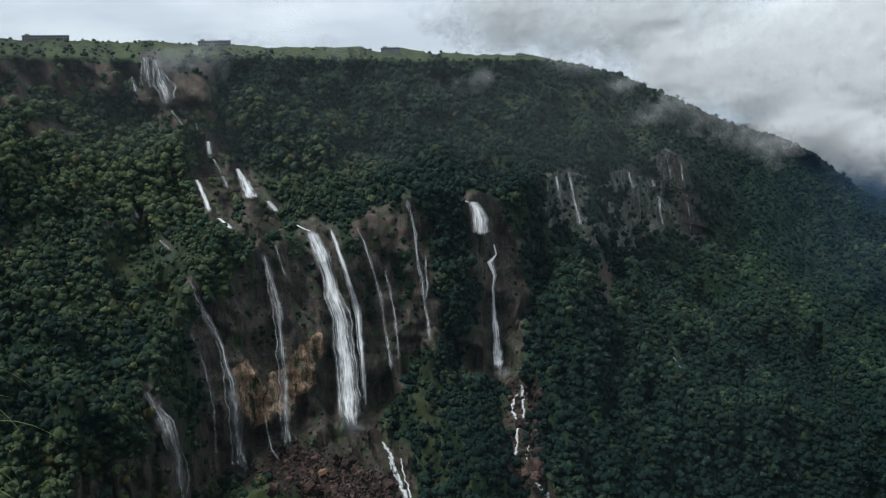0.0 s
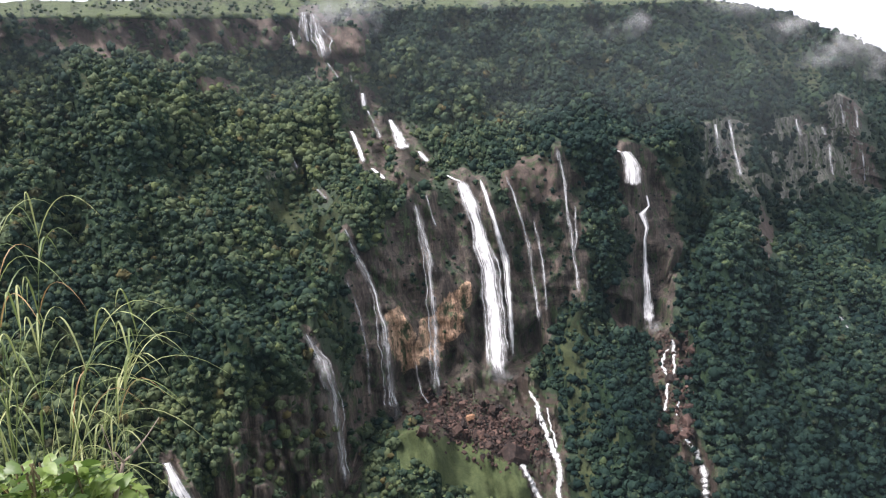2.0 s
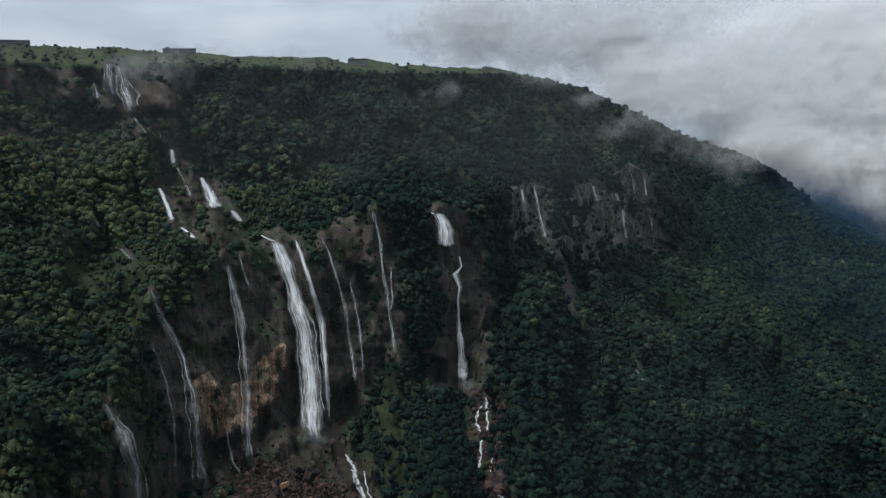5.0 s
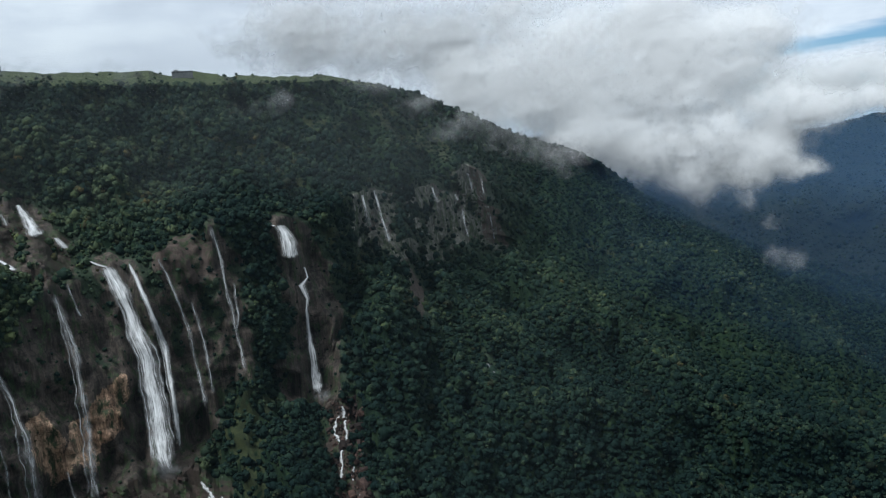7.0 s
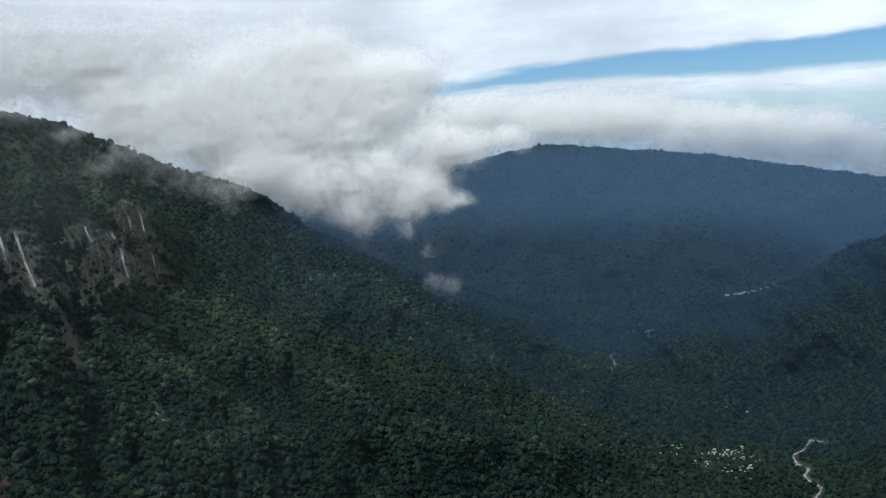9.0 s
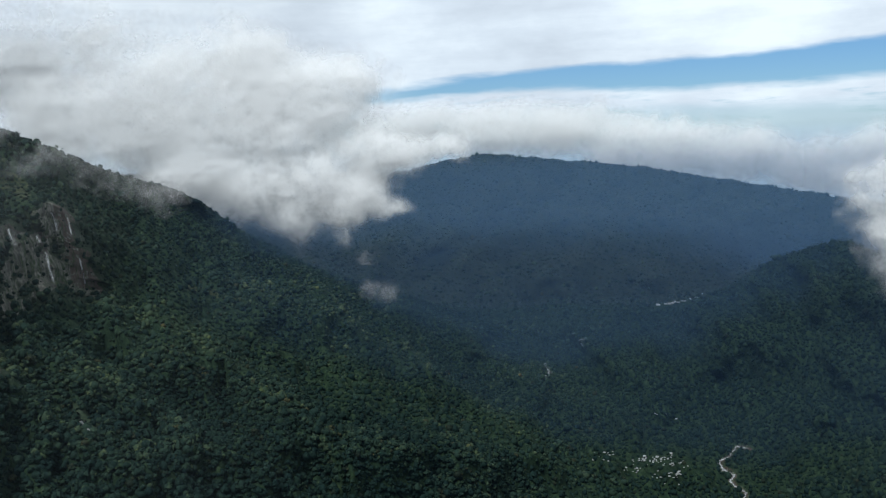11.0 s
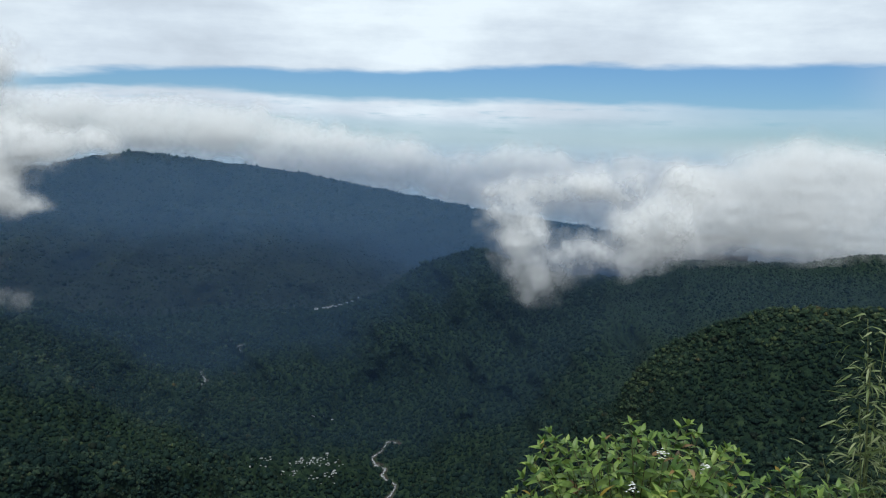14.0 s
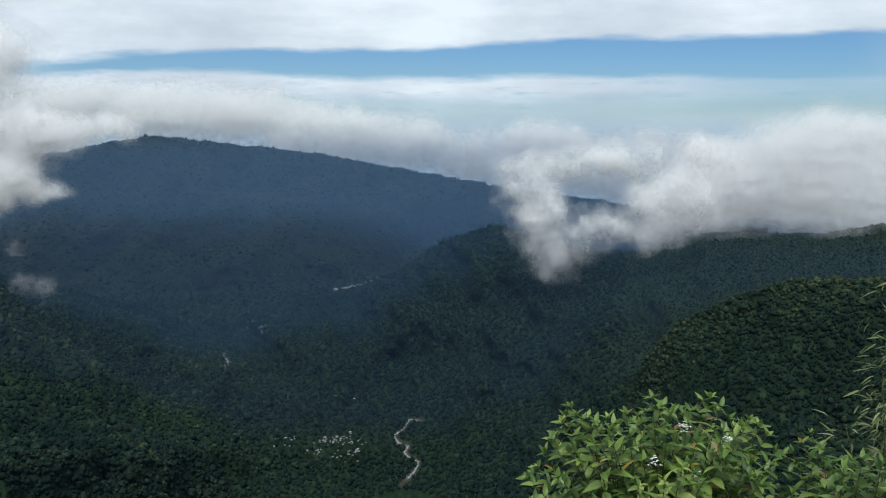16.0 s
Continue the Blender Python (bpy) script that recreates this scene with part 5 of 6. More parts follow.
_crest = [(36, -1.7), (43.8, -1.2), (51, -2.05), (58.6, -3.2), (66.3, -4.3), (80, -5.6)]
_roll = [(a + _rng.uniform(-0.6, 0.6), np.interp(a, [q[0] for q in _crest], [q[1] for q in _crest]) + _rng.uniform(0.3, 2.3) + 0.02 * max(a - 50, 0), _rng.uniform(1.3, 3.2), _rng.uniform(0.5, 1.05) + 0.012 * max(a - 50, 0), _rng.uniform(0.7, 1.0)) for a in np.arange(36, 80, 0.8)]
cloud_bank(_roll, 4700, "long low roll of pale cloud beyond the far mountain", 2, FAR_CLOUD)
cloud_bank([(68.4, -3.5, 1.9, 1.0, 0.9), (68.5, -5.2, 1.7, 1.5), (69.2, -7.1, 1.7, 1.6), (70.2, -9.1, 1.55, 1.4), (72.2, -8.6, 1.6, 1.0), (73.7, -7.4, 1.5, 0.95), (75.2, -7.9, 1.4, 0.75),
            (76.4, -5.8, 1.3, 1.5), (77.8, -7.0, 1.6, 1.0), (78.6, -4.9, 1.9, 1.8), (71.2, -3.2, 1.9, 0.95, 0.9), (73.8, -2.9, 2.1, 1.1, 0.9), (76.6, -3.1, 2.1, 1.4, 0.9), (79.4, -2.8, 2.2, 1.2, 0.8),
            (66.6, -3.6, 1.3, 0.8, 0.8)], 1800, "grey-white cumulus tumbling over the saddle of the ridge", 2, SADDLE_CLOUD)
cloud_bank([(79.0, -5.6, 3.0, 1.8), (82.5, -4.4, 2.6, 1.6), (86, -3.4, 4.0, 2.4), (91, -4.6, 4, 2.4), (97, -4.4, 5, 2.5), (88.5, -1.2, 3.4, 1.2, 0.85), (80.5, -2.4, 2.0, 0.9, 0.7)], 2420, "broad grey-white cloud lying behind the ridge crest", 2, FAR_CLOUD)
RIDGE_MIST = cloud_material("ridge_mist", 0.45, 0.9, 1.7, 2.0)
cloud([(80.5, -7.0, 1.6, 0.6), (83.5, -7.0, 1.8, 0.7), (87.0, -6.9, 2.0, 0.8), (90.6, -6.2, 1.8, 0.6), (95, -6.2, 2.4, 0.7)], 2080, "soft mist spilling over the wooded ridge crest", "mist_shred", RIDGE_MIST, 0.15)
cloud([(10.4, 2.3, 1.4, 0.4), (13.0, 1.2, 1.5, 0.5), (16.4, -0.4, 1.6, 0.7), (18.6, -1.5, 1.5, 0.9), (20.6, -2.9, 0.8, 0.7), (22.6, -3.2, 1.0, 0.5)], 1430, "soft mist spilling over the wooded ridge crest", "mist_shred", RIDGE_MIST, 0.15)
cloud([(1.4, 1.4, 1.3, 0.42), (3.2, 1.9, 0.6, 0.45)], 1150, "small shred of mist drifting before the slope", "mist_shred", WISP, 0.12)
cloud([(14.4, -1.0, 1.3, 0.5), (15.4, -0.3, 0.6, 0.6), (12.6, 0.9, 1.5, 0.5)], 1320, "small shred of mist drifting before the cliff", "mist_shred", WISP, 0.12)
cloud([(9.3, 2.6, 1.8, 0.45), (19.5, -2.3, 1.6, 0.6), (22.2, -3.4, 1.3, 0.8)], 1420, "thin mist clinging to the ridge crest", "mist_shred", WISP, 0.15)
cloud([(36.0, -10.6, 1.1, 0.4), (36.8, -10.2, 0.5, 0.35)], 1750, "small white puff low over the valley slope", "mist_shred", WISP, 0.1)
cloud([(35.2, -8.2, 0.7, 0.25, 0.8), (33.6, -6.6, 0.7, 0.5, 0.8)], 1900, "small white puff low over the valley slope", "mist_shred", WISP, 0.1)
cloud([(-13, 4.6, 2.4, 0.4), (-7, 4.3, 2.4, 0.35), (-16.5, 3.2, 1.8, 0.9)], 1150, "thin mist trailing over the plateau rim", "mist_shred", WISP, 0.15)

for _a, _e, _w, _h in [(-6.9, -21.4, 0.9, 0.55), (3.8, -18.2, 0.7, 0.45), (-14.8, -23.4, 0.6, 0.4), (-11.6, -22.5, 0.5, 0.4)]:
    cloud([(_a, _e, _w, _h), (_a + 0.5 * _w, _e + 0.5 * _h, 0.6 * _w, 0.6 * _h)], ground_at(_a, _e) - 14, "drifting spray at the foot of a waterfall", "spray_mist", SPRAY, 0.06)


def haze(distance, a0, a1, e0, tops, opacity, tint, label, foot=0.0):
    """A tinted sheet that stands in for haze between the ridges, thinning towards its top line (azimuth, height angle).
    """
    m = bpy.data.materials.new("haze_tint")
    m.use_nodes = True
    t = m.node_tree
    t.nodes.clear()
    attr = t.nodes.new("ShaderNodeAttribute")
    attr.attribute_name = "thickness"
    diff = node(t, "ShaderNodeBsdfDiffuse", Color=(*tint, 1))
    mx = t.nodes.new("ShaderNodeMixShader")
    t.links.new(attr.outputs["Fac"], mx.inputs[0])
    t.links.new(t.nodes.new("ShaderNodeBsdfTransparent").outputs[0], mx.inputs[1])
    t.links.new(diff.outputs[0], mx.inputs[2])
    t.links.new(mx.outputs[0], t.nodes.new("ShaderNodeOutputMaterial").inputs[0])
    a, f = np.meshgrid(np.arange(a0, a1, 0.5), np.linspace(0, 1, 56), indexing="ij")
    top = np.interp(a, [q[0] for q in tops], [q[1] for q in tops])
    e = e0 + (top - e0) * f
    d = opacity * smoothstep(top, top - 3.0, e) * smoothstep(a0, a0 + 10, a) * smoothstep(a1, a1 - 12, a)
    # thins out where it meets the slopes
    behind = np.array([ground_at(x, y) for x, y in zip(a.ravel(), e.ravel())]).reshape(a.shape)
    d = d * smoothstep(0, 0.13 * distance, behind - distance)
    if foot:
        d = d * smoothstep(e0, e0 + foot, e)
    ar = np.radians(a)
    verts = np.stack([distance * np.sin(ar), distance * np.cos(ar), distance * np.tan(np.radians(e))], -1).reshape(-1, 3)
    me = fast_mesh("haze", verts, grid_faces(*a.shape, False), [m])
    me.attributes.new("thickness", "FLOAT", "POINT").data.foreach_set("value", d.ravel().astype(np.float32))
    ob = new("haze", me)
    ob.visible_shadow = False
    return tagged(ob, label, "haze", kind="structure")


# haze painted as tinted sheets; the dark ones also darken the slopes behind
haze(3350, 14, 118, -14, [(0, 0.2)], 0.52, (0.105, 0.20, 0.37), "blue sheet standing in for haze in the far valley")
haze(2050, 4, 112, -20, [(0, 0.5), (24, -2.0), (34, -6.0), (100, -5.0)], 0.33, (0.050, 0.098, 0.195), "dark blue sheet standing in for haze over the upper valley")
haze(1500, 18, 106, -24, [(0, 1.0), (20, -1.0), (30, -5.0), (100, -6.0)], 0.19, (0.042, 0.080, 0.155), "dark blue sheet standing in for haze over the middle valley")
haze(575, -75, 34, -34, [(-20, 9.0), (0, 8.0), (20, 3.0), (40, 1)], 0.045, (0.18, 0.235, 0.29), "thin grey-blue sheet standing in for haze over the gorge")
haze(1240, 62, 122, -24, [(0, -6.0)], 0.12, (0.045, 0.08, 0.13), "dark blue sheet standing in for haze behind the near hill")
haze(575, 22, 118, -34, [(0, -7.0)], 0.04, (0.05, 0.085, 0.14), "thin dark blue sheet standing in for haze before the near hill")
haze(1040, -60, 22, -11, [(0, 8.0)], 0.065, (0.50, 0.53, 0.56), "thin pale sheet standing in for mist before the plateau cliffs", 9.0)

# ---------------------------------------------------------------- small builders
def part(name, verts, faces, mats, parent, label="", smooth=True):
    """One mesh object under a thing or a part; faces of any size."""
    me = bpy.data.meshes.new(name)
    me.from_pydata([tuple(v) for v in verts], [], [tuple(f) for f in faces])
    for m in mats if isinstance(mats, list) else [mats]:
        me.materials.append(m)
    me.polygons.foreach_set("use_smooth", [smooth] * len(me.polygons))
    ob = new(name, me)
    ob.parent = parent
    if label:
        ob["label"] = label
    return ob


def box_data(x0, x1, y0, y1, z0, z1):
    v = [(x, y, z) for z in (z0, z1) for y in (y0, y1) for x in (x0, x1)]
    f = [(0, 2, 3, 1), (4, 5, 7, 6), (0, 1, 5, 4), (2, 6, 7, 3), (0, 4, 6, 2), (1, 3, 7, 5)]
    return v, f


def tube_data(points, radii, sides=5):
    verts, faces = [], []
    for i, p in enumerate(points):
        d = (points[min(i + 1, len(points) - 1)] - points[max(i - 1, 0)]).normalized()
        a = d.orthogonal().normalized()
        b = d.cross(a)
        for k in range(sides):
            ang = 2 * math.pi * k / sides
            verts.append(p + (a * math.cos(ang) + b * math.sin(ang)) * radii[i])
    for i in range(len(points) - 1):
        for k in range(sides):
            faces.append((i * sides + k, i * sides + (k + 1) % sides, (i + 1) * sides + (k + 1) % sides, (i + 1) * sides + k))
    faces.append(tuple(range(sides))[::-1])
    faces.append(tuple((len(points) - 1) * sides + k for k in range(sides)))
    return verts, faces


def merged(pieces):
    verts, faces = [], []
    for v, f in pieces:
        n = len(verts)
        verts.extend(v)
        faces.extend(tuple(i + n for i in face) for face in f)
    return verts, faces


# ---------------------------------------------------------------- boulders of the rockfall below the overhang
BOULDER = material("broken_sandstone", [(0.3, (0.020, 0.014, 0.012)), (0.5, (0.068, 0.042, 0.034)), (0.72, (0.17, 0.098, 0.076))], 0.2, 0.9, rough=0.75, bump=0.8, bump_scale=0.6, island=0.3, random_object=0.2)
PALE_BOULDER = material("fresh_ochre_boulder", [(0.3, (0.14, 0.075, 0.045)), (0.55, (0.30, 0.17, 0.10)), (0.75, (0.40, 0.25, 0.16))], 0.15, 0.8, rough=0.8, bump=0.8, bump_scale=0.5)


def boulder_shape(rng, size):
    """An angular block: a jittered box with cut corners."""
    bm = bmesh.new()
    bmesh.ops.create_cube(bm, size=1.0)
    bmesh.ops.bevel(bm, geom=bm.edges[:], offset=0.16, segments=1, affect="EDGES")
    for v in bm.verts:
        v.co += Vector(rng.uniform(-0.13, 0.13, 3))
        v.co = Vector((v.co.x * size[0], v.co.y * size[1], v.co.z * size[2]))
    return bm


def build_boulders():
    rng = np.random.default_rng(21)
    variants = []
    for _ in range(8):
        bm = boulder_shape(rng, (1, 0.8, 0.7))
        bm.verts.index_update()
        variants.append(([v.co.copy() for v in bm.verts], [tuple(v.index for v in f.verts) for f in bm.faces]))
        bm.free()
    pieces = []
    for _ in range(2800):
        t = rng.random()
        az = -12.6 + 7.6 * t + rng.normal(0, 0.9)
        el = -23.2 - 2.9 * t + rng.normal(0, 0.8)
        if rng.random() < 0.22:
            az, el = rng.uniform(4.0, 6.6), rng.uniform(-26, -18.5)
        if not (-28 < el < -18):
            continue
        s = float(np.exp(rng.normal(0.6, 0.65)))
        spin = Euler(rng.uniform(0, 6.28, 3)).to_matrix()
        p = place(az, el, None, 0.5)
        v, f = variants[int(rng.integers(8))]
        pieces.append(([p + spin @ (q * s) for q in v], f))
    rubble = part("rubble", *merged(pieces), BOULDER, None, smooth=False)
    tagged(rubble, "dark red-brown rubble strewn below the wet overhang", "rubble", kind="stuff")
    for az, el, s, mat in [(-9.3, -24.0, 9, PALE_BOULDER), (-8.6, -24.5, 6, BOULDER), (-9.9, -24.9, 7, BOULDER), (-7.6, -25.2, 8, BOULDER), (-8.3, -25.6, 5, BOULDER),
                           (-7.0, -24.4, 5, BOULDER), (-6.3, -22.0, 5, BOULDER), (-10.6, -23.6, 5, BOULDER), (3.2, -18.8, 9, BOULDER), (5.9, -25.2, 8, BOULDER), (-6.9, -26.2, 6, BOULDER)]:
        bm = boulder_shape(rng, (s, s * 0.75, s * 0.7))
        me = bpy.data.meshes.new("boulder")
        bm.to_mesh(me)
        bm.free()
        me.materials.append(mat)
        ob = new("boulder", me)
        ob.location = place(az, el, None, s * 0.25)
        ob.rotation_euler = (0.2, 0.3, az)
        tagged(ob, "fresh ochre boulder fallen among dark rubble" if mat is PALE_BOULDER else "angular red-brown boulder lying on wet scree", "boulder", "boulders of the rockfall")


build_boulders()

# ---------------------------------------------------------------- houses and plateau buildings
WALL_WHITE = material("limewashed_wall", [(0.3, (0.38, 0.37, 0.35)), (0.6, (0.56, 0.56, 0.54)), (0.8, (0.74, 0.74, 0.73))], 0.3, 2.0, bump=0.1, bump_scale=3, random_object=0.25)
TIN = material("weathered_tin_roof", [(0.3, (0.18, 0.18, 0.19)), (0.55, (0.36, 0.37, 0.38)), (0.8, (0.58, 0.59, 0.60))], 0.2, 1.5, rough=0.4, bump=0.1, bump_scale=2, random_object=0.5, specular=0.5)
DARK_PANE = material("dark_window_pane", [(0.3, (0.02, 0.022, 0.025)), (0.7, (0.05, 0.055, 0.06))], 0.3, 1.0, rough=0.2, bump=0, specular=0.6)
CONCRETE = material("grey_concrete", [(0.3, (0.13, 0.135, 0.14)), (0.55, (0.21, 0.215, 0.22)), (0.8, (0.30, 0.30, 0.30))], 0.1, 0.8, bump=0.2, bump_scale=1.0)


def house(label, group):
    home = new("house")
    part("wall", *box_data(-4.5, 4.5, -3.2, 3.2, -2.0, 3.0), WALL_WHITE, home, smooth=False)
    v = [(-5, -3.8, 2.9), (5, -3.8, 2.9), (5, 3.8, 2.9), (-5, 3.8, 2.9), (-5, -3.8, 3.1), (5, -3.8, 3.1), (5, 3.8, 3.1), (-5, 3.8, 3.1), (-4.4, 0, 5.2), (4.4, 0, 5.2)]
    part("roof", v, [(0, 3, 2, 1), (0, 1, 5, 4), (1, 2, 6, 5), (2, 3, 7, 6), (3, 0, 4, 7), (4, 5, 9, 8), (6, 7, 8, 9), (5, 6, 9), (7, 4, 8)], TIN, home, "pale sheet-metal roof", smooth=False)
    part("door", *box_data(-0.5, 0.5, -3.26, -3.2, 0, 2.1), DARK_PANE, home, smooth=False)
    for x in (-3.2, 2.2):
        part("window", *box_data(x, x + 1.2, -3.26, -3.2, 0.9, 2.1), DARK_PANE, home, smooth=False)
    return tagged(home, label, "house", group)


def build_villages():
    rng = np.random.default_rng(12)
    first = house("small white house with a pale metal roof in the valley", "houses of the riverside village")
    spots = []
    clumps = [(51.2, -21.8, 0.45), (53.2, -22.7, 0.4), (53.9, -22.0, 0.35), (55.3, -21.9, 0.5), (56.3, -22.2, 0.5), (55.9, -22.9, 0.6)]
    while len(spots) < 112:
        az, el, spread = clumps[int(rng.integers(6)) if rng.random() < 0.8 else int(rng.integers(2, 4))]
        spots.append((az + rng.normal(0, spread), el + rng.normal(0, 0.36 * spread)))
    spots += [(54.6 + 1.6 * rng.random(), -19.3 + 0.35 * rng.random()) for _ in range(8)]
    hamlet = [(54.9 + 0.42 * i + rng.normal(0, 0.08), -11.95 + 0.11 * i + rng.normal(0, 0.06)) for i in range(8)] + [(57.0, -11.5), (56.3, -11.7), (56.0, -11.75), (56.7, -11.6)]
    for i, (az, el) in enumerate(spots + hamlet):
        s = rng.uniform(0.14, 0.26) if rng.random() < 0.85 else rng.uniform(0.28, 0.40)
        if i >= len(spots):
            s = rng.uniform(0.4, 0.85)
        p = place(az, el)
        p.z += 2.0
        m = Matrix.LocRotScale(p, Euler((0, 0, radians(-az) + rng.normal(0, 0.5))), None)
        ob = first if i == 0 else copy_thing(first, m)
        ob.matrix_basis = m @ Matrix.Diagonal((1.5 * s, s, 0.9 * s, 1))
        if i >= len(spots):
            tagged(ob, "white house of the hamlet on the spur", "house", "houses of the spur hamlet")


build_villages()


def plateau_block(az0, az1, el, height, storeys, bays, label, mat=CONCRETE):
    """A long flat-roofed block that faces the gorge."""
    r = 1385.0
    mid = (az0 + az1) / 2
    base = place(mid, el, r)
    half = math.radians(az1 - az0) * r / 2
    block = new("concrete_building")
    block.matrix_world = Matrix.Translation(base) @ Matrix.Rotation(-radians(mid), 4, "Z")
    part("wall", *box_data(-half, half, 0, 14, -8, height), mat, block, smooth=False)
    part("roof", *box_data(-half - 0.6, half + 0.6, -0.8, 14.6, height, height + 0.5), mat, block, "flat concrete roof slab", smooth=False)
    storey, bay = height / storeys, 2 * half / bays
    for s in range(storeys):
        for b in range(bays):
            x = -half + (b + 0.5) * bay
            part("window", *box_data(x - bay * 0.3, x + bay * 0.3, -0.06, 0, s * storey + storey * 0.3, s * storey + storey * 0.8), DARK_PANE, block, smooth=False)
    part("stair_head", *box_data(-half + 4, -half + 10, 3, 9, height + 0.5, height + 3), mat, block, smooth=False)
    return tagged(block, label, "building")


plateau_block(-25.6, -23.0, 5.02, 6.5, 2, 16, "long dark two-storey block on the plateau edge")
plateau_block(-15.4, -13.35, 4.5, 8.5, 2, 12, "unfinished grey concrete block on the misty plateau")
plateau_block(-9.3, -8.7, 3.72, 4.5, 1, 3, "small grey hut at the plateau rim")
plateau_block(-3.6, -2.3, 3.95, 3.0, 1, 5, "low grey building on the plateau skyline")

# ---------------------------------------------------------------- plants at the viewpoint
def leaf_material(name, dark, mid, light):
    m = material(name, [(0.22, dark), (0.5, mid), (0.8, light)], 3.0, 25.0, rough=0.42, bump=0.15, bump_scale=60, island=0.5, random_object=0.5, specular=0.4)
    t = m.node_tree
    b = next(n for n in t.nodes if n.type == "BSDF_PRINCIPLED")
    out = next(n for n in t.nodes if n.type == "OUTPUT_MATERIAL")
    tr = t.nodes.new("ShaderNodeBsdfTranslucent")
    t.links.new(b.inputs["Base Color"].links[0].from_socket, tr.inputs[0])
    mx = node(t, "ShaderNodeMixShader", Fac=0.3)
    t.links.new(b.outputs[0], mx.inputs[1])
    t.links.new(tr.outputs[0], mx.inputs[2])
    t.links.new(mx.outputs[0], out.inputs[0])
    return m


LEAF = leaf_material("fresh_shrub_leaf", (0.08, 0.15, 0.035), (0.22, 0.32, 0.07), (0.46, 0.54, 0.15))
BAMBOO_LEAF = leaf_material("bamboo_leaf", (0.08, 0.12, 0.04), (0.17, 0.22, 0.08), (0.34, 0.37, 0.19))
BLADE = leaf_material("grass_blade", (0.07, 0.11, 0.035), (0.16, 0.21, 0.07), (0.36, 0.38, 0.17))
VINE_LEAF = leaf_material("vine_leaf", (0.04, 0.08, 0.018), (0.085, 0.15, 0.03), (0.16, 0.23, 0.05))
DRY = leaf_material("withered_leaf", (0.16, 0.09, 0.04), (0.30, 0.19, 0.08), (0.42, 0.30, 0.14))
YELLOW = leaf_material("yellowed_leaf", (0.25, 0.18, 0.03), (0.40, 0.30, 0.05), (0.5, 0.40, 0.08))
STEM = material("green_brown_stem", [(0.3, (0.06, 0.05, 0.025)), (0.6, (0.11, 0.095, 0.045)), (0.8, (0.15, 0.14, 0.06))], 3, 30, bump=0.2, bump_scale=60)
CULM = material("bamboo_culm", [(0.3, (0.08, 0.10, 0.04)), (0.6, (0.15, 0.17, 0.07)), (0.8, (0.22, 0.22, 0.11))], 3, 30, bump=0.1, bump_scale=60)
TWIG = material("bare_grey_twig", [(0.3, (0.14, 0.11, 0.09)), (0.6, (0.26, 0.21, 0.17)), (0.8, (0.34, 0.29, 0.24))], 3, 30, bump=0.2, bump_scale=60)
PETAL = material("white_petal", [(0.3, (0.7, 0.7, 0.66)), (0.7, (0.85, 0.85, 0.82))], 5, 30, bump=0)


def leaf_data(length, width, fold=0.3, droop=0.3, heart=False, segments=5):
    """A leaf along +x from its stalk, folded on its midrib."""
    verts, faces = [], []
    for i in range(segments + 1):
        t = i / segments
        w = width * 0.5 * (math.sin(math.pi * t ** 0.75) ** 0.9 if not heart else math.sqrt(max(0.0, 1 - t)) * min(1.0, 0.55 + t * 6) * 1.0)
        if i == segments:
            w = 0.0005
        x, z = length * t, -droop * length * t * t
        back = -0.12 * length if heart and i == 0 else 0.0
        verts += [(x + back, -w, z + fold * w), (x, 0, z), (x + back, w, z + fold * w)]
    for i in range(segments):
        a = i * 3
        faces += [(a, a + 3, a + 4, a + 1), (a + 1, a + 4, a + 5, a + 2)]
    return verts, faces


def leaf_mesh(name, mat, *args, **kw):
    me = bpy.data.meshes.new(name)
    v, f = leaf_data(*args, **kw)
    me.from_pydata(v, [], f)
    me.polygons.foreach_set("use_smooth", [True] * len(me.polygons))
    me.materials.append(mat)
    return me


def aim(at, direction, roll, scale=1.0):
    """A pose with +x along direction, its upper face to the sky but for roll."""
    x = direction.normalized()
    y = Vector((0, 0, 1)).cross(x)
    y = y.normalized() if y.length > 1e-4 else Vector((0, 1, 0))
    z = x.cross(y)
    rot = Matrix((x, y, z)).transposed() @ Matrix.Rotation(roll, 3, "X")
    return Matrix.Translation(at) @ rot.to_4x4() @ Matrix.Scale(scale, 4)


class Foliage:
    """Gathers leaves: the first ones become parts of their own, the rest one joined mesh."""

    def __init__(self, thing, limit):
        self.thing, self.limit, self.rest, self.count = thing, limit, {}, 0

    def add(self, mesh, m, name="leaf"):
        self.count += 1
        if self.count <= self.limit:
            ob = new(name, mesh)
            ob.parent = self.thing
            ob.matrix_basis = self.thing.matrix_world.inverted() @ m
        else:
            key = mesh.materials[0].name
            self.rest.setdefault(key, (mesh.materials[0], []))[1].append(([m @ v.co for v in mesh.vertices], [tuple(p.vertices) for p in mesh.polygons]))

    def close(self, name="foliage"):
        for mat, pieces in self.rest.values():
            ob = part(name, *merged(pieces), mat, self.thing)
            ob.matrix_basis = self.thing.matrix_world.inverted()
            ob["kind"] = "stuff"


def bend(base, tip, lift, n=7):
    mid = base.lerp(tip, 0.45) + Vector((0, 0, lift))
    return [base * (1 - t) ** 2 + mid * 2 * t * (1 - t) + tip * t * t for t in (i / (n - 1) for i in range(n))]


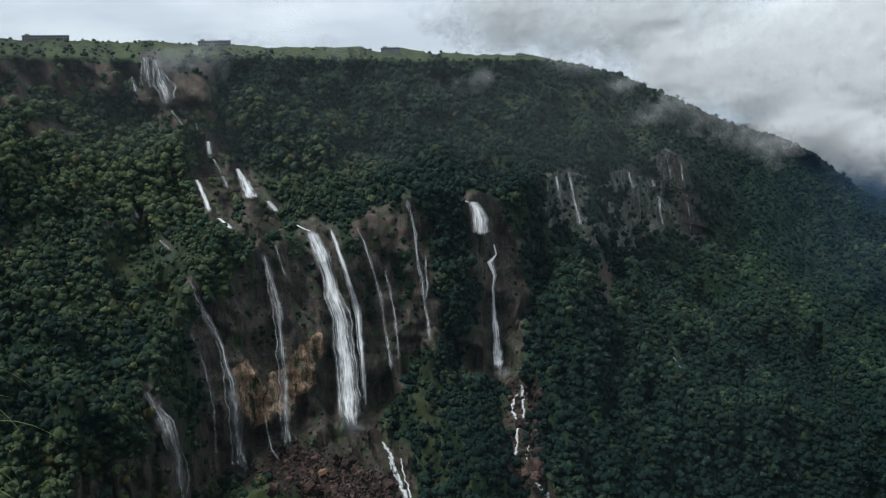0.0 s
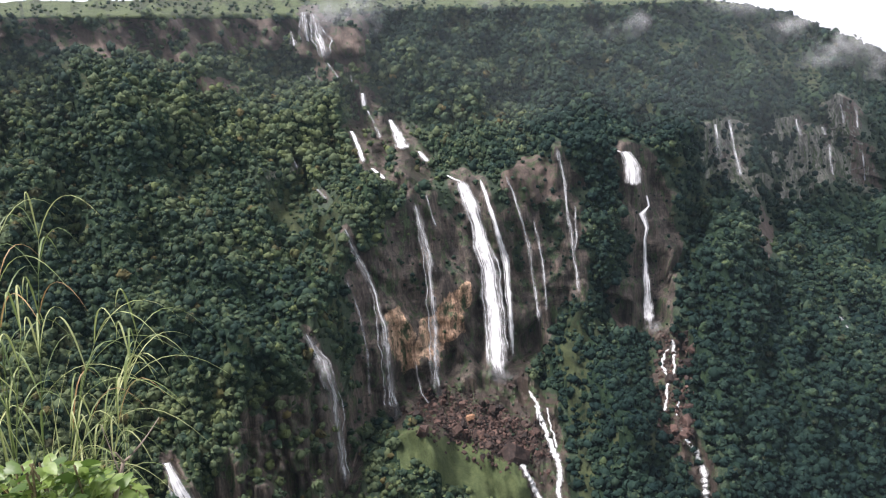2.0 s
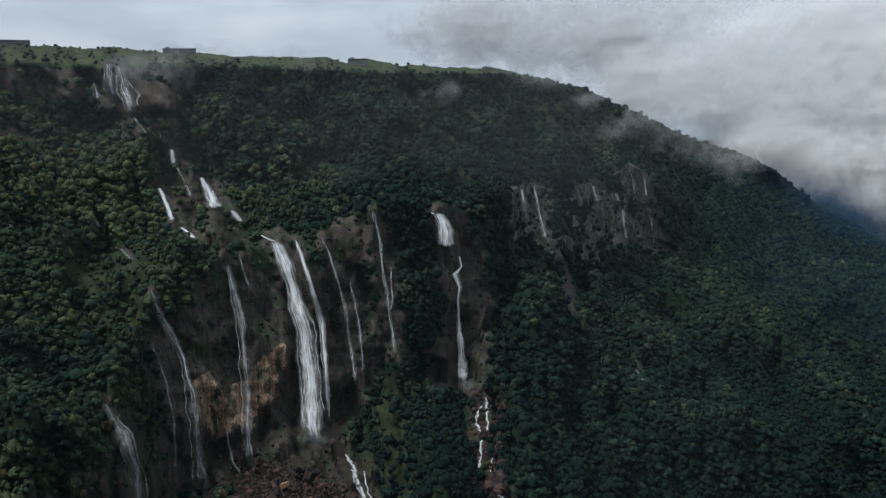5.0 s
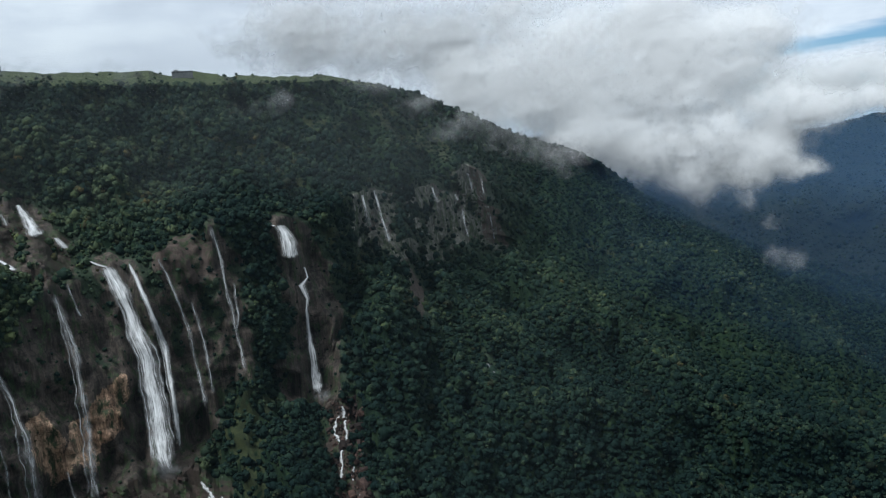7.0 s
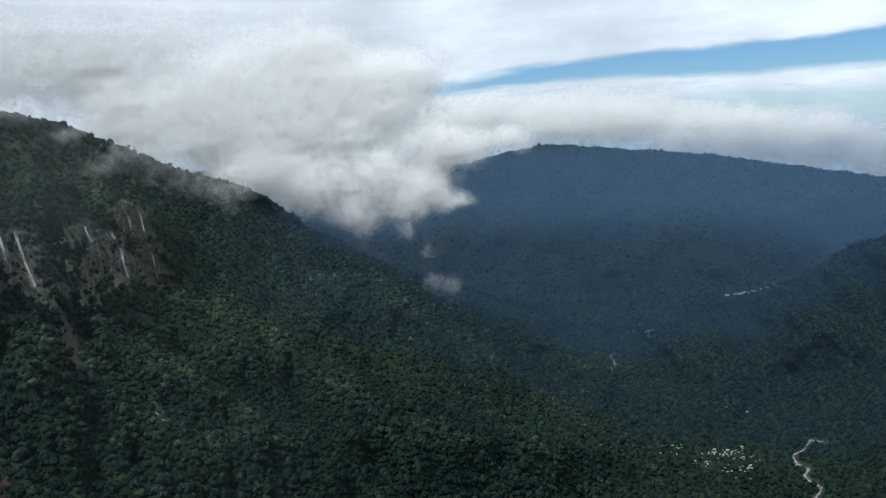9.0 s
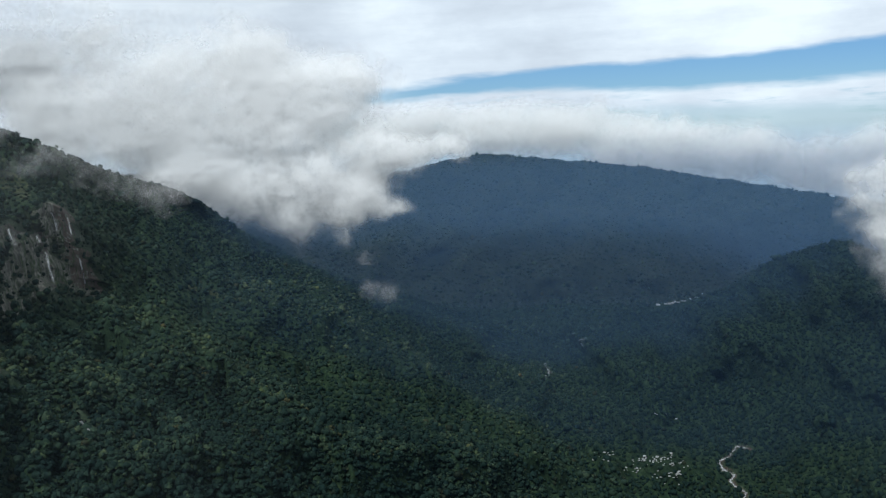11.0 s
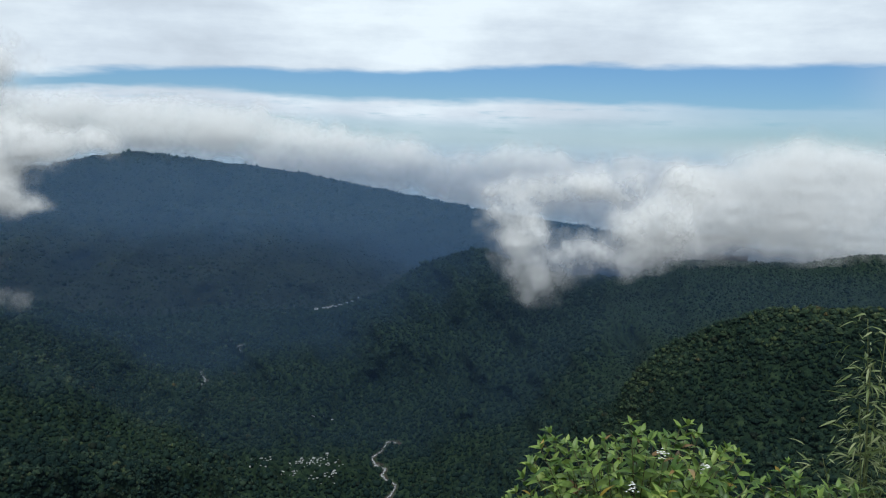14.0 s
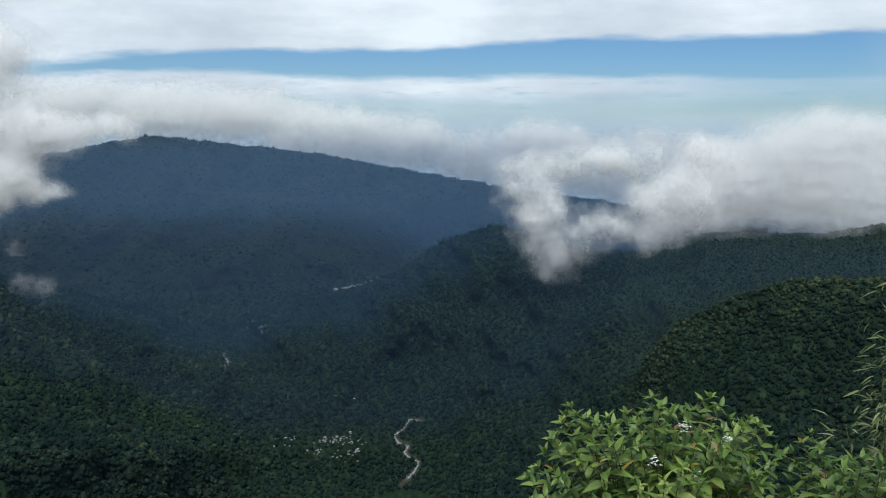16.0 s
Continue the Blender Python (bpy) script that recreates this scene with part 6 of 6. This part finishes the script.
def shrub(az0, r0, outline, shoots, seed, label, limit, depth=0.5):
    """A leafy shrub: many shoots from one base up to an uneven dome."""
    rng = np.random.default_rng(seed)
    base = place(az0, 0, r0)
    base.z = -2.95
    thing = new("leafy_shrub")
    thing.matrix_world = Matrix.Translation(base)
    meshes = [leaf_mesh("leaf", LEAF, 0.104, 0.041, fold=0.35, droop=d) for d in (0.12, 0.3, 0.5)]
    odd = [leaf_mesh("leaf", YELLOW, 0.10, 0.036, droop=0.3), leaf_mesh("leaf", DRY, 0.09, 0.03, droop=0.5)]
    leaves = Foliage(thing, limit)
    oa, oe = np.array([o[0] for o in outline]), np.array([o[1] for o in outline])
    tips = []
    for i in range(shoots):
        az = oa[0] + (oa[-1] - oa[0]) * (i + rng.random()) / shoots
        drop = rng.random() ** 0.8 * 8.5 if i % 3 else rng.random() * 0.8
        tips.append((az, np.interp(az, oa, oe) - drop, r0 + rng.uniform(-depth, depth * 0.6) - 0.05 * drop))
    tips.sort(key=lambda q: q[2])
    for az, el, r in tips:
        tip = place(az, el, r)
        root = base + Vector((rng.normal(0, 0.06), rng.normal(0, 0.06), 0))
        pts = bend(root.lerp(tip, 0.15), tip, 0.12 + 0.1 * rng.random())
        part("stem", *[x if k else [v - base for v in x] for k, x in enumerate(tube_data(pts, [0.006 - 0.0045 * k / 6 for k in range(7)], 4))], STEM, thing)
        whorls = 12
        for k in range(whorls):
            t = 0.42 + 0.58 * k / (whorls - 1)
            f = t * (len(pts) - 1)
            a = min(int(f), len(pts) - 2)
            at = pts[a].lerp(pts[a + 1], f - a)
            axis = (pts[a + 1] - pts[a]).normalized()
            side = axis.orthogonal().normalized()
            for h in range(2 if k < whorls - 1 else 5):
                ang = h * (math.pi if k < whorls - 1 else 1.257) + k * 1.57 + rng.normal(0, 0.35)
                out = Matrix.Rotation(ang, 3, axis) @ side
                rise = 0.25 + 0.9 * (k / (whorls - 1)) ** 2 + rng.normal(0, 0.2)
                size = (1.05 - 0.5 * (k / (whorls - 1)) ** 3) * rng.uniform(0.75, 1.2)
                mesh = meshes[int(rng.integers(3))] if rng.random() > 0.03 else odd[int(rng.integers(2))]
                leaves.add(mesh, aim(at, out + axis * rise, rng.normal(0, 0.35), size))
    leaves.close()
    return tagged(thing, label, "shrub", "shrubs at the viewpoint"), tips


shrub_1, _ = shrub(77.6, 4.3, [(68.6, -24.5), (70.2, -21.6), (71.7, -19.2), (73.2, -20.2), (75.2, -20.0), (77.2, -18.6), (78.6, -19.2), (81.0, -17.9), (82.5, -19.4), (84.2, -19.3), (85.5, -21.5)],
                      120, 31, "bright green leafy shrub with small white flowers", 280)
shrub(90.5, 4.6, [(84.5, -22.5), (86.2, -20.6), (87.4, -19.6), (89.0, -20.6), (91.0, -20.4), (94.0, -20.8), (98.0, -21.0), (101.0, -22.5)],
                      84, 47, "lower green leafy shrub beside the bamboo", 120)


def flower_cluster(at, seed):
    rng = np.random.default_rng(seed)
    pieces = []
    for _ in range(14):
        c = at + Vector(rng.normal(0, 0.014, 3)) + Vector((0, 0, 0.01))
        for k in range(4):
            m = aim(c, Vector((math.cos(k * 1.57), math.sin(k * 1.57), 0.4)), 0.0)
            v, f = leaf_data(0.008, 0.006, segments=2)
            pieces.append(([m @ Vector(q) for q in v], f))
    base = shrub_1.matrix_world.translation
    v, f = merged(pieces)
    part("flower_cluster", [q - base for q in v], f, PETAL, shrub_1, "cluster of tiny white flowers")


for _s, (_a, _e, _r) in enumerate([(79.4, -20.4, 3.95), (82.2, -20.8, 3.95), (80.4, -23.6, 3.85), (77.6, -22.8, 3.85)]):
    flower_cluster(place(_a, _e, _r), 60 + _s)


def bamboo():
    rng = np.random.default_rng(77)
    base = place(92.6, 0, 4.9)
    base.z = -3.0
    thing = new("young_bamboo")
    thing.matrix_world = Matrix.Translation(base)
    leaves = Foliage(thing, 290)
    meshes = [leaf_mesh("leaf", BAMBOO_LEAF, 0.092, 0.0125, fold=0.3, droop=d, segments=6) for d in (0.15, 0.35, 0.6)]
    for az, el, r, dens in [(91.2, -10.2, 4.8, 0.8), (92.3, -11.0, 4.9, 1.0), (91.6, -12.8, 4.75, 1.0), (92.6, -13.6, 4.85, 1.0), (93.6, -15.6, 4.7, 0.9), (91.2, -15.4, 4.7, 0.9), (95.2, -17.0, 5.0, 0.9), (89.4, -18.9, 4.8, 0.5), (97.5, -17.5, 5.0, 0.9)]:
        tip = place(az, el, r)
        pts = bend(base + Vector((rng.normal(0, 0.05), rng.normal(0, 0.05), 0)), tip, 0.25, 14)
        radii = [0.007 - 0.0055 * k / 13 for k in range(14)]
        part("culm", *[x if k else [v - base for v in x] for k, x in enumerate(tube_data(pts, radii, 5))], CULM, thing)
        for k in range(3, 14):
            at = pts[k]
            for h in range(int(19 * dens) if k < 13 else 7):
                ang = rng.uniform(0, 6.28)
                out = Vector((math.cos(ang), math.sin(ang), rng.uniform(-0.5, 0.6)))
                twig = at + out * rng.uniform(0.01, 0.12)
                leaves.add(meshes[int(rng.integers(3))], aim(twig, out + Vector((0, 0, rng.uniform(-0.8, 0.45))), rng.normal(0, 0.6), rng.uniform(0.55, 1.05)))
    leaves.close()
    return tagged(thing, "slender young bamboo with narrow drooping leaves", "bamboo")


bamboo()


def blade_data(root, tip, lift, width, n=9):
    pts = bend(root, tip, lift, n)
    verts, faces = [], []
    for i, p in enumerate(pts):
        d = (pts[min(i + 1, n - 1)] - pts[max(i - 1, 0)]).normalized()
        s = d.cross(Vector((0, 0, 1)))
        s = s.normalized() if s.length > 1e-3 else Vector((1, 0, 0))
        w = width * 0.5 * (1 - (i / (n - 1)) ** 2.2) * min(1, 0.4 + i * 0.3) + 0.0003
        up = s.cross(d)
        verts += [p - s * w + up * w * 0.5, p, p + s * w + up * w * 0.5]
    for i in range(n - 1):
        a = i * 3
        faces += [(a, a + 3, a + 4, a + 1), (a + 1, a + 4, a + 5, a + 2)]
    return verts, faces


def grass_tuft():
    """A tall reed-like tuft: stout culms with arching side blades, and loose blades round the foot."""
    rng = np.random.default_rng(90)
    base = place(-40.5, 0, 2.75)
    base.z = -2.2
    thing = new("reed_grass")
    thing.matrix_world = Matrix.Translation(base)
    local = lambda data: ([Vector(v) - base for v in data[0]], data[1])
    culms = [(-31.8, -15.9, 2.75), (-34.5, -16.0, 2.65), (-36.7, -9.0, 2.85), (-39.2, -9.3, 2.75), (-33.0, -19.0, 2.8), (-42.5, -10.5, 2.9), (-38.6, -14.5, 2.6), (-45.0, -13.0, 2.7), (-35.4, -20.6, 2.6)]
    for ci, (az, el, r) in enumerate(culms):
        tip = place(az, el, r)
        root = base + Vector((rng.normal(0, 0.07), rng.normal(0, 0.07), 0))
        pts = bend(root, tip, 0.36, 12)
        part("culm", *local(tube_data(pts, [0.0045 - 0.0037 * k / 11 for k in range(12)], 5)), BLADE, thing)
        for k in range(3, 12):
            for h in range(3 if ci < 5 else 2):
                d = (pts[min(k + 1, 11)] - pts[k - 1]).normalized()
                side = d.cross(Vector((0, 0, 1))) * (1 if (k + h) % 2 else -1) + Vector(rng.normal(0, 0.35, 3))
                length = rng.uniform(0.26, 0.62) * (1.15 - 0.4 * k / 11)
                end = pts[k] + (d * 0.75 + side.normalized() * 0.5).normalized() * length + Vector((0, 0, -0.05 - 0.55 * length))
                dry = rng.random() < 0.06
                part("blade", *local(blade_data(pts[k], end, 0.20, 0.0060)), DRY if dry else BLADE, thing)
    for _ in range(64):
        az, el = rng.uniform(-47, -31.5), rng.uniform(-25, -15)
        tip = place(az, el, rng.uniform(2.3, 2.9))
        root = base + Vector((rng.normal(0, 0.14), rng.normal(0, 0.14), 0))
        part("blade", *local(blade_data(root, tip, rng.uniform(0.25, 0.6), 0.0060, 12)), BLADE if rng.random() > 0.12 else DRY, thing)
    return tagged(thing, "tall arching pale-green reed grass at the cliff edge", "grass")


grass_tuft()


def vine_clump():
    """A low heap of heart-leaved climber over stems."""
    rng = np.random.default_rng(101)
    base = place(-37.2, 0, 2.5)
    base.z = -2.15
    thing = new("vine_clump")
    thing.matrix_world = Matrix.Translation(base)
    leaves = Foliage(thing, 230)
    meshes = [leaf_mesh("leaf", VINE_LEAF, 0.047, 0.040, fold=0.25, droop=d, heart=True) for d in (0.1, 0.3, 0.5)]
    top = lambda a: np.interp(a, [-46, -42, -39, -36.5, -34.6, -33.2, -32.4], [-22.2, -21.8, -22.0, -22.8, -23.6, -25.2, -27.5])
    for i in range(34):
        az = rng.uniform(-45, -33)
        tip = place(az, float(top(az)) - 0.4, 2.5 + rng.uniform(-0.2, 0.15))
        pts = bend(base + Vector((rng.normal(0, 0.1), rng.normal(0, 0.1), 0)), tip, 0.1, 8)
        part("stem", *[x if k else [v - base for v in x] for k, x in enumerate(tube_data(pts, [0.003] * 8, 4))], STEM, thing)
    spots = []
    for i in range(1000):
        az = -46 + 13.6 * rng.random() ** 0.8
        el = float(top(az)) - 0.2 - 6.5 * rng.random()
        spots.append((az, el, 2.5 + rng.uniform(-0.22, 0.12)))
    spots.sort(key=lambda q: q[2])
    for az, el, r in spots:
        at = place(az, el, r)
        out = Vector((rng.normal(0, 1), rng.normal(-0.6, 1), rng.uniform(-0.4, 0.5)))
        leaves.add(meshes[int(rng.integers(3))], aim(at, out, rng.normal(0, 0.5), rng.uniform(0.5, 1.15)))
    leaves.close()
    return tagged(thing, "heap of bright heart-leaved vine below the grass", "vine")


vine_clump()


def bare_twig():
    thing = new("bare_twig")
    foot = place(-35.4, -27.2, 2.45)
    thing.matrix_world = Matrix.Translation(foot)
    fork = place(-33.9, -23.6, 2.42)
    for name, a, b, lift, r0, r1 in [("branch", foot, fork, 0.0, 0.008, 0.005), ("shoot", fork, place(-31.2, -21.3, 2.42), -0.02, 0.004, 0.0012), ("shoot", fork, place(-34.3, -22.9, 2.4), 0.0, 0.004, 0.003),
                                     ("shoot", foot.lerp(fork, 0.8), place(-34.9, -21.0, 2.45), 0.0, 0.0025, 0.001)]:
        pts = bend(a, b, lift, 7)
        v, f = tube_data(pts, [r0 + (r1 - r0) * k / 6 for k in range(7)], 5)
        part(name, [q - foot for q in v], f, TWIG, thing)
    return tagged(thing, "bare grey forked twig standing in the vine", "twig")


bare_twig()
